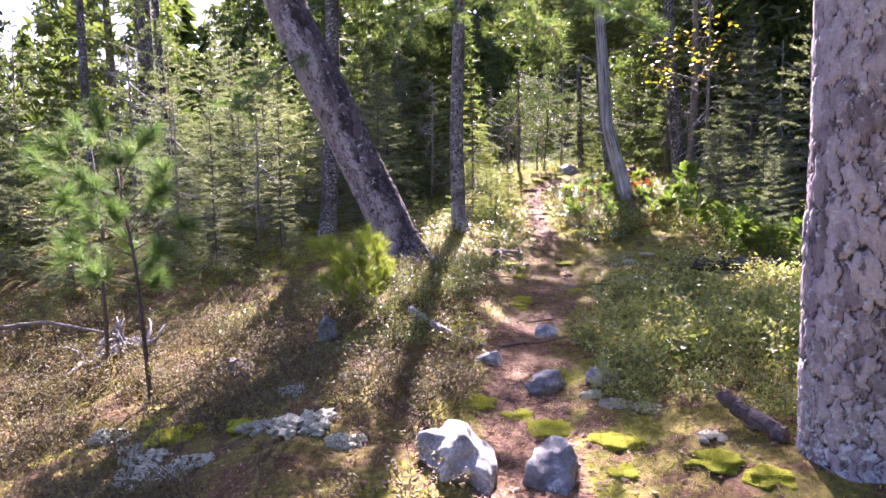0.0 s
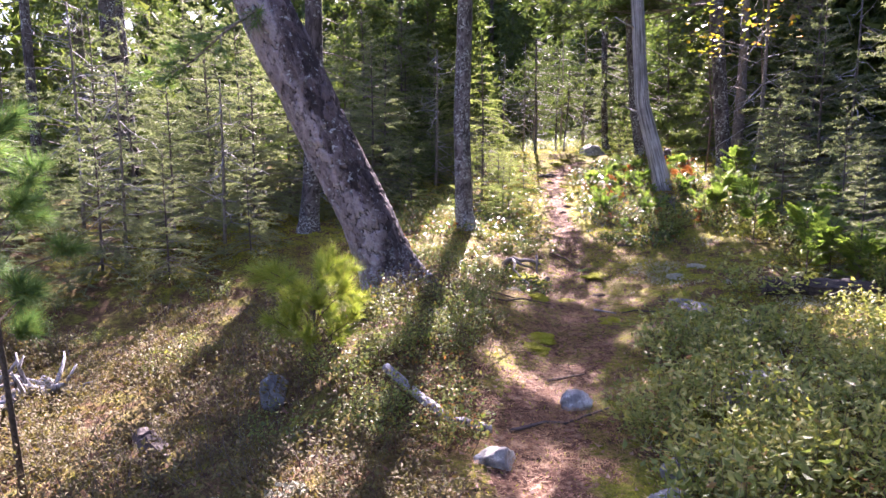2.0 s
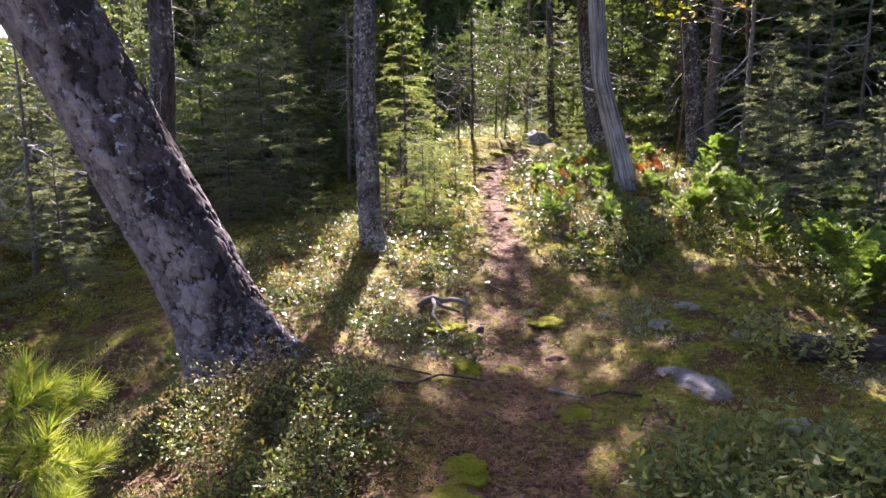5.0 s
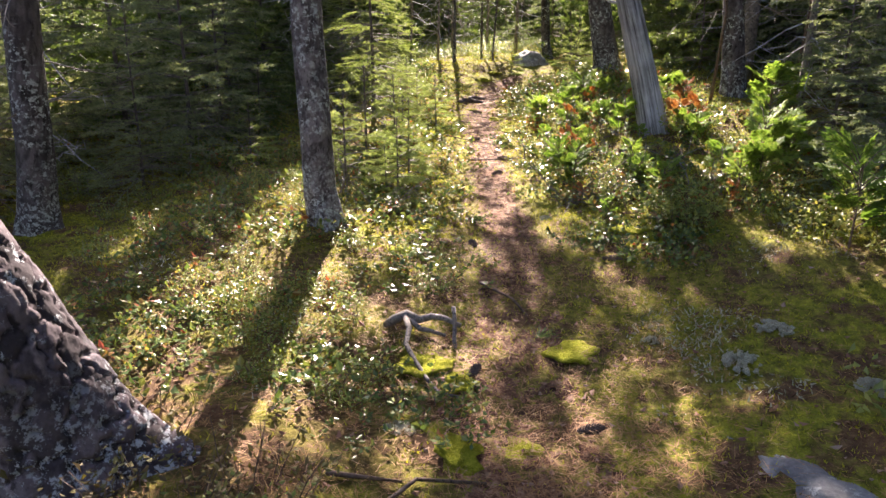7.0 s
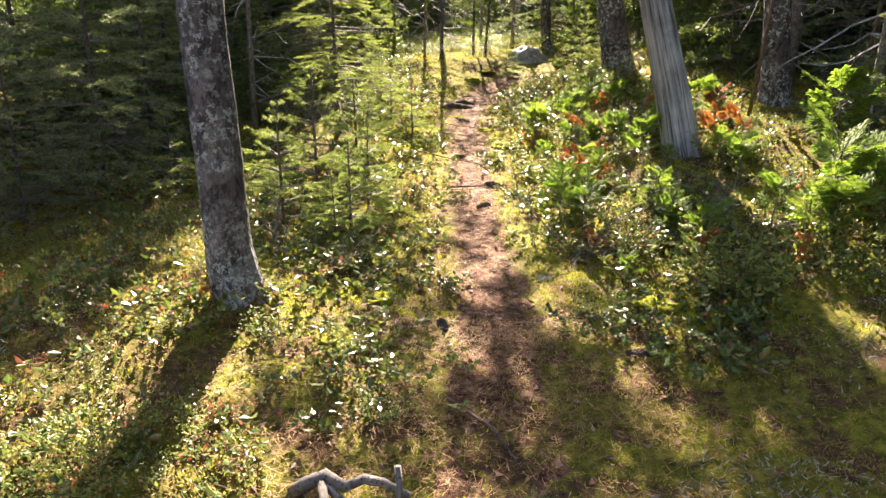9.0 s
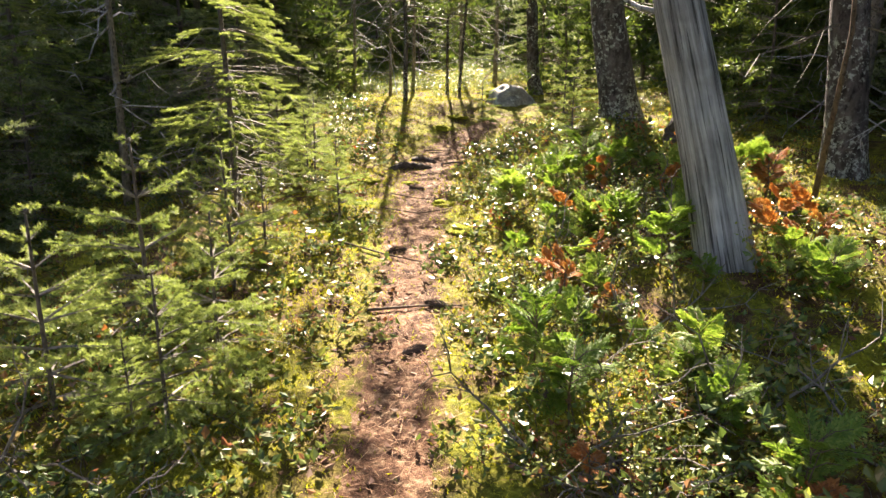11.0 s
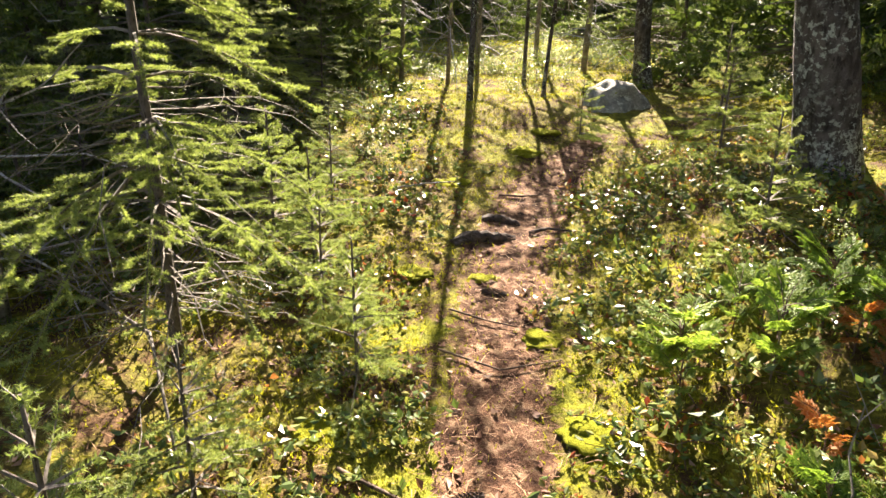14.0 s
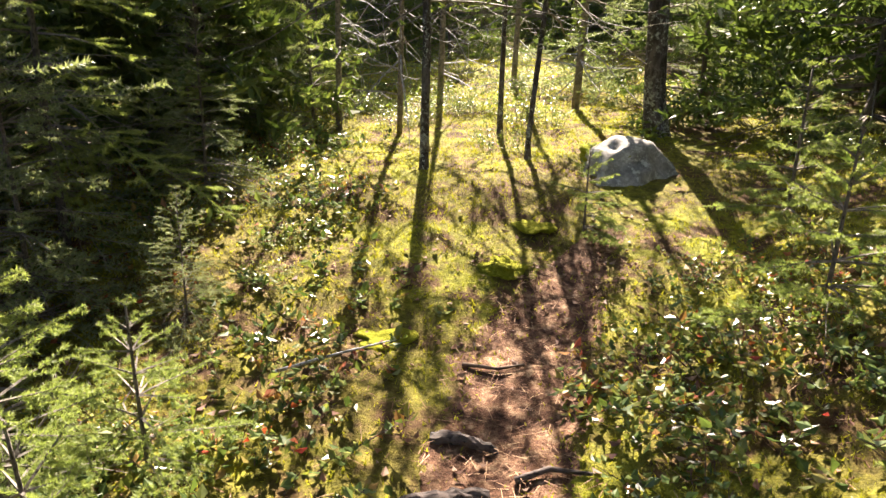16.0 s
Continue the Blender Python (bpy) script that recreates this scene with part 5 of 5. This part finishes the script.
# forked grey root stump over the hollow
b = Buf()
for pts, r0, r1 in (([(0.62, 8.4, -0.01), (0.66, 8.38, 0.04), (0.72, 8.39, 0.055), (0.78, 8.35, 0.05), (0.84, 8.38, 0.065), (0.9, 8.36, 0.075), (0.98, 8.33, 0.07)], 0.026, 0.012),
                    ([(0.71, 8.38, 0.05), (0.78, 8.31, 0.03), (0.83, 8.32, 0.025), (0.9, 8.29, 0.03)], 0.015, 0.008),
                    ([(0.71, 8.38, 0.05), (0.725, 8.29, 0.05), (0.705, 8.21, 0.04), (0.75, 8.08, 0.035), (0.785, 7.98, 0.02), (0.83, 7.89, 0.012), (0.93, 7.87, 0.012)], 0.016, 0.006),
                    ([(0.945, 8.36, 0.14), (0.95, 8.34, 0.08), (0.94, 8.27, 0.02), (0.945, 8.24, -0.02)], 0.011, 0.01),
                    ([(0.82, 7.92, 0.012), (0.81, 7.82, 0.005)], 0.007, 0.003)):
    tube(b, np.array([on(*p) for p in pts]) - [0.6, 8.2, 0.4], r0, r1, 9)
ob = new("root", b.mesh("root", M_TWIG, True))
ob.location = (0.6, 8.2, 0.4)
tagged(ob, "forked grey dead root arching over a mossy hollow", "root")

for pts, r, m_, lab in (
        ([(1.98, 13.76, 0.012), (2.08, 13.79, 0.022), (2.2, 13.77, 0.008)], 0.011, M_DARKWOOD, "short dark stick on the needles"),
        ([(1.88, 14.35, 0.01), (2.0, 14.3, 0.015), (2.1, 14.33, 0.01)], 0.008, M_STICK, "thin brown stick on the path"),
        ([(1.25, 14.2, 0.03), (1.45, 14.3, 0.04), (1.62, 14.42, 0.03)], 0.006, M_GREYWOOD, "bleached stick lying in the moss"),
        ([(1.55, 13.0, 0.012), (1.7, 12.94, 0.015), (1.82, 12.9, 0.01)], 0.005, M_STICK, "thin brown stick on the path"),
        ([(1.5, 12.75, 0.01), (1.72, 12.62, 0.015), (1.95, 12.66, 0.01)], 0.005, M_STICK, "thin brown stick on the path"),
        ([(1.2, 12.1, 0.02), (1.5, 11.95, 0.015), (1.7, 11.85, 0.01)], 0.007, M_STICK, "thin brown stick on the path"),
        ([(1.4, 11.3, 0.01), (1.65, 11.35, 0.015), (1.85, 11.3, 0.01)], 0.008, M_STICK, "thin brown stick on the path"),
        ([(0.35, 7.0, 0.02), (0.55, 7.1, 0.02), (0.7, 7.3, 0.02), (0.95, 7.32, 0.01)], 0.011, M_STICK, "brown root at the path's edge"),
        ([(0.4, 7.25, 0.02), (0.65, 7.28, 0.02)], 0.01, M_STICK, "brown root at the path's edge"),
        ([(1.15, 8.85, 0.02), (1.3, 8.68, 0.025), (1.36, 8.55, 0.0)], 0.009, M_STICK, "brown root across the path"),
        ([(1.75, 7.0, 0.012), (1.62, 7.12, 0.016), (1.5, 7.1, 0.012)], 0.009, M_DARKWOOD, "dark broken stick on the needles"),
        ([(0.42, 4.95, 0.01), (0.62, 5.08, 0.012), (0.72, 5.06, 0.008), (1.0, 5.26, 0.008)], 0.011, M_DARKWOOD, "dark root step across the path"),
        ([(0.7, 5.6, 0.015), (0.95, 5.75, 0.02)], 0.01, M_STICK, "short brown stick on the path"),
        ([(1.3, 7.2, 0.015), (1.45, 7.05, 0.02)], 0.01, M_GREYWOOD, "short grey stick on the path"),
        ([(0.1, 13.0, 0.05), (0.5, 12.6, 0.12), (0.8, 12.0, 0.03)], 0.009, M_TWIG, "long grey dead branch on the ground")):
    stick("stick" if "root" not in lab else "root", lab, m_, pts, r)


def cone_mesh():
    b = Buf()
    g = np.random.default_rng(3)
    n = 110
    t = np.linspace(0, 1, n)
    a = np.arange(n) * 2.4
    r = 0.016 * np.sin(np.pi * (0.12 + 0.85 * t)) + 0.003
    base = np.stack([np.full(n, 0) + t * 0.12, r * 0.35 * np.cos(a), r * 0.35 * np.sin(a)], 1)
    way = unit(np.stack([np.full(n, 0.55), np.cos(a), np.sin(a)], 1))
    side = unit(np.cross(way, [1, 0, 0]))
    leaves(b, base, way, side, r * 1.3, 0.012, 0.1)
    tube(b, [(0, 0, 0), (0.06, 0, 0), (0.12, 0, 0)], 0.007, 0.003, 6)
    return b.mesh("pine_cone", M_DARKWOOD)


CONE = cone_mesh()
for x, y, a in ((1.36, 7.6, 10), (1.92, 9.06, -15), (1.19, 9.3, 100), (0.98, 8.0, 60), (1.62, 12.05, 200), (1.8, 13.15, 160), (1.55, 10.9, 30), (2.05, 10.4, 80), (1.78, 11.3, 150)):
    c = new("pine_cone", CONE)
    c.location, c.rotation_euler[2] = on(x, y, 0.016), radians(a)
    tagged(c, "long dark brown pine cone on the needle litter", "pine cone", "pine cones")

# ---- moss cushions and lichen ----
MOSS = [lump_mesh("moss_cushion", M_MOSS, (1, 1, 0.3), 30 + i, 0.35) for i in range(3)]


def lichen_mesh(seed):
    """A cluster of small spongy heads."""
    g = np.random.default_rng(seed)
    ball = bmesh.new()
    bmesh.ops.create_icosphere(ball, subdivisions=2, radius=1)
    bv = np.array([v.co[:] for v in ball.verts])
    bf = [[v.index for v in f.verts] for f in ball.faces]
    ball.free()
    b = Buf()
    for q in range(34):
        a, r = g.uniform(0, 2 * np.pi), math.sqrt(g.random()) * 1.15
        k = g.uniform(0.12, 0.27)
        v = bv * k * (1 + 0.3 * g.normal(size=(len(bv), 1))) * [1, 1, 0.8] + [r * np.cos(a), r * np.sin(a), 0.3 - 0.18 * r * r + 0.06 * g.random()]
        b.add(v, bf)
    return b.mesh("lichen_clump", M_LICHEN)


LICH = [lichen_mesh(40 + i) for i in range(3)]
rm = np.random.default_rng(8)


def cushion(meshes, x, y, s, name, label, category, group):
    o = new(name, meshes[int(rm.integers(3))])
    o.location = on(x, y, -s * 0.1)
    o.scale = (s * rm.uniform(0.8, 1.25), s * rm.uniform(0.8, 1.25), s)
    o.rotation_euler[2] = rm.uniform(0, 6.3)
    return tagged(o, label, category, group)


for x, y, s in ((0.85, 7.5, 0.1), (1.1, 7.55, 0.08), (0.78, 8.12, 0.12), (0.92, 7.98, 0.09), (0.74, 6.35, 0.13), (0.66, 6.15, 0.1), (1.5, 8.2, 0.12), (1.36, 6.9, 0.1), (0.42, 3.75, 0.12), (0.2, 3.9, 0.12), (0.6, 3.55, 0.12),
                (0.9, 3.3, 0.12), (0.85, 2.95, 0.1), (1.25, 2.95, 0.12), (1.4, 2.75, 0.1), (-1.7, 4.2, 0.16), (-1.2, 4.0, 0.13), (-2.0, 4.6, 0.12), (1.12, 12.3, 0.08), (1.0, 11.6, 0.1), (1.98, 12.3, 0.09), (1.9, 12.82, 0.08), (1.72, 13.3, 0.05),
                (1.4, 13.3, 0.08), (1.6, 14.5, 0.1), (2.1, 14.95, 0.1), (2.3, 15.3, 0.09), (0.9, 9.6, 0.07), (0.7, 9.2, 0.08), (2.2, 9.4, 0.1), (2.35, 9.25, 0.09)):
    cushion(MOSS, x, y, s, "moss_cushion", "soft bright yellow-green moss cushion", "moss", "moss cushions")
for x, y, s in ((-1.75, 3.9, 0.13), (-1.95, 4.1, 0.1), (-1.35, 3.55, 0.12), (-0.75, 3.5, 0.14), (-0.5, 3.3, 0.1), (-2.3, 4.5, 0.12), (-1.65, 3.6, 0.13), (-1.05, 3.75, 0.1), (0.9, 4.0, 0.1), (1.0, 3.8, 0.13), (1.15, 3.65, 0.11), (0.15, 6.3, 0.1), (0.0, 6.5, 0.12), (0.3, 6.6, 0.1),
                (2.3, 6.5, 0.12), (2.4, 6.2, 0.14), (2.2, 7.9, 0.12), (2.6, 7.6, 0.12), (1.75, 9.8, 0.07), (2.45, 8.1, 0.1), (0.65, 7.6, 0.08), (1.3, 3.15, 0.09), (1.6, 3.3, 0.1), (-1.0, 4.4, 0.09), (-0.6, 4.3, 0.08), (1.9, 8.2, 0.06)):
    cushion(LICH, x, y, s * (1.0 if x < -0.4 and y < 5 else 0.62), "lichen_clump", "pale grey-green reindeer lichen clump", "lichen", "lichen clumps")["kind"] = "stuff"


# ---- litter and moss shoots ----
def scatter(n, box, seed, test):
    g = np.random.default_rng(seed)
    x, y = g.uniform(box[0], box[1], n), g.uniform(box[2], box[3], n)
    k = g.random(n) < test(x, y, x - line_x(y))
    x, y = x[k], y[k]
    return g, np.stack([x, y, land(x, y)], 1)


def fallen_needles():
    g, p = scatter(120000, (-1.2, 3.4, 1.6, 15.2), 1, lambda x, y, dx: (np.exp(-(dx / np.where(y < 9, 0.6, 0.2)) ** 2) * np.where(y < 9, 0.8, 0.45) + 0.06) * np.where((y > 5.8) & (y < 9.2), np.clip(0.6 - 0.9 * wave(x, y, 1.6, 5.0), 0.12, 0.9), 1))
    a = g.uniform(0, 2 * np.pi, len(p))
    way = unit(np.stack([np.cos(a), np.sin(a), g.normal(size=len(p)) * 0.12], 1))
    side = unit(np.cross(way, [0, 0, 1]))
    b = Buf()
    blades(b, p + [0, 0, 0.01], way, side, g.uniform(0.04, 0.095, len(p)), 0.003)
    tagged(new("fallen_needles", b.mesh("fallen_needles", M_LITTER)), "rust-brown fallen pine needles over the path", "needle litter", kind="stuff")


def fallen_leaves():
    g, p = scatter(15000, (-3.5, 3.6, 1.6, 15.5), 2, lambda x, y, dx: np.exp(-(dx / 1.6) ** 2) * 0.6 + 0.12)
    n = len(p)
    a = g.uniform(0, 2 * np.pi, n)
    way = unit(np.stack([np.cos(a), np.sin(a), g.normal(size=n) * 0.25], 1))
    side = unit(np.cross(way, np.array([0, 0, 1]) + g.normal(size=(n, 3)) * 0.3))
    L = g.uniform(0.015, 0.045, n)
    b = Buf()
    leaves(b, p + [0, 0, 0.012], way, side, L, L * 0.6, 0.3)
    tagged(new("fallen_leaves", b.mesh("fallen_leaves", M_DEADLEAF)), "brown and pale fallen leaves and bark flakes", "leaf litter", kind="stuff")


def moss_shoots():
    def dens(x, y, dx):
        w = wave(x, y, 1.6, 5.0) * 0.5 + wave(x, y, 5.0, 2.0) * 0.3
        return np.clip(0.45 + w + 0.35 * (y > 8), 0.04, 1) * (1 - np.where(y < 5.8, 0.75, np.where(y < 9.2, 0.6, 0.95)) * np.exp(-(dx / np.where(y < 9.2, 0.4, 0.2)) ** 2)) * np.where((dx < -0.5) & (y < 8.8), 0.25, 1)
    g, p = scatter(680000, (-3.6, 4.6, 1.8, 21.5), 3, dens)
    edge = scatter(80000, (-0.2, 3.4, 9.4, 13.6), 6, lambda x, y, dx: np.exp(-((np.abs(dx) - 0.55) / 0.3) ** 2) * np.clip(0.75 + 0.6 * wave(x, y, 3.0, 1.0), 0.1, 1))[1]
    p = np.concatenate([p, edge])
    n = len(p)
    way = unit(g.normal(size=(n, 3)) * [0.7, 0.7, 0.3] + [0, 0, 0.8])
    side = unit(np.cross(way, rand_dirs(g, n)))
    b = Buf()
    blades(b, p - [0, 0, 0.004], way, side, g.uniform(0.012, 0.03, n), g.uniform(0.004, 0.009, n))
    tagged(new("moss", b.mesh("moss", M_MOSSTUFT)), "yellow-green feathery moss carpet", "moss", kind="stuff")


def golden_needles():
    g, p = scatter(110000, (-0.4, 3.2, 4.6, 9.4), 12, lambda x, y, dx: np.clip(0.45 - 0.5 * wave(x, y, 3.1, 2.0), 0.05, 0.8) * np.exp(-(dx / 1.1) ** 2))
    a = g.uniform(0, 2 * np.pi, len(p))
    way = unit(np.stack([np.cos(a), np.sin(a), g.normal(size=len(p)) * 0.15], 1))
    b = Buf()
    blades(b, p + [0, 0, 0.016], way, unit(np.cross(way, [0, 0, 1])), g.uniform(0.04, 0.09, len(p)), 0.0026)
    tagged(new("golden_needles", b.mesh("golden_needles", M_GOLDEN)), "orange-brown fallen pine needles on the moss", "needle litter", kind="stuff")


def lichen_carpet():
    """Pale branching lichen between moss and leaves."""
    g, p = scatter(90000, (-1.2, 3.3, 3.0, 9.2), 14, lambda x, y, dx: np.clip(2.2 * wave(x, y, 2.6, 7.0) - 0.55, 0, 1) * np.where(np.abs(dx) < 0.55, 0.0, np.where((x > 1.5) & (y > 6), 1.0, 0.35)))
    n = len(p)
    way = unit(g.normal(size=(n, 3)) * [0.9, 0.9, 0.4] + [0, 0, 0.7])
    b = Buf()
    blades(b, p, way, unit(np.cross(way, rand_dirs(g, n))), g.uniform(0.015, 0.035, n), g.uniform(0.005, 0.01, n))
    tagged(new("lichen", b.mesh("lichen", M_LICHEN)), "pale grey-green branching lichen carpet beside the path", "lichen", kind="stuff")


def needle_sprig(x, y, turn):
    g = np.random.default_rng(5)
    b, n = Buf(), 60
    a = turn + g.normal(size=n) * 0.55
    way = unit(np.stack([np.cos(a), np.sin(a), g.uniform(0.05, 0.4, n)], 1))
    blades(b, np.stack([np.cos(a), np.sin(a), 0 * a], 1) * 0.01 + [0, 0, 0.012], way, unit(np.cross(way, rand_dirs(g, n))), g.uniform(0.09, 0.14, n), 0.003)
    o = new("needle_sprig", b.mesh("needle_sprig", M_PINE))
    o.location = on(x, y)
    return tagged(o, "fallen sprig of green pine needles on the path", "pine sprig", kind="stuff")


fallen_needles()
golden_needles()
lichen_carpet()
needle_sprig(1.36, 8.3, 0.9)
fallen_leaves()
moss_shoots()


def dry_heath():
    """Fine brown heath and dead moss on the slope and under the trees."""
    g, p = scatter(260000, (-7.0, 6.0, 1.8, 19.0), 4, lambda x, y, dx: np.clip(0.35 - 0.5 * wave(x, y, 1.4, 5.0), 0.05, 1) * np.where(np.abs(dx) < 0.5, 0.05, 1) * np.where((y > 8) & (np.abs(dx) < 3), 0.25, 1))
    n = len(p)
    way = unit(g.normal(size=(n, 3)) * [0.8, 0.8, 0.3] + [0, 0, 0.6])
    side = unit(np.cross(way, rand_dirs(g, n)))
    b = Buf()
    blades(b, p - [0, 0, 0.004], way, side, g.uniform(0.02, 0.055, n), g.uniform(0.004, 0.009, n))
    tagged(new("heath", b.mesh("heath", M_DRYSHRUB)), "short brown heath and dying moss on the slope", "heath", kind="stuff")


dry_heath()
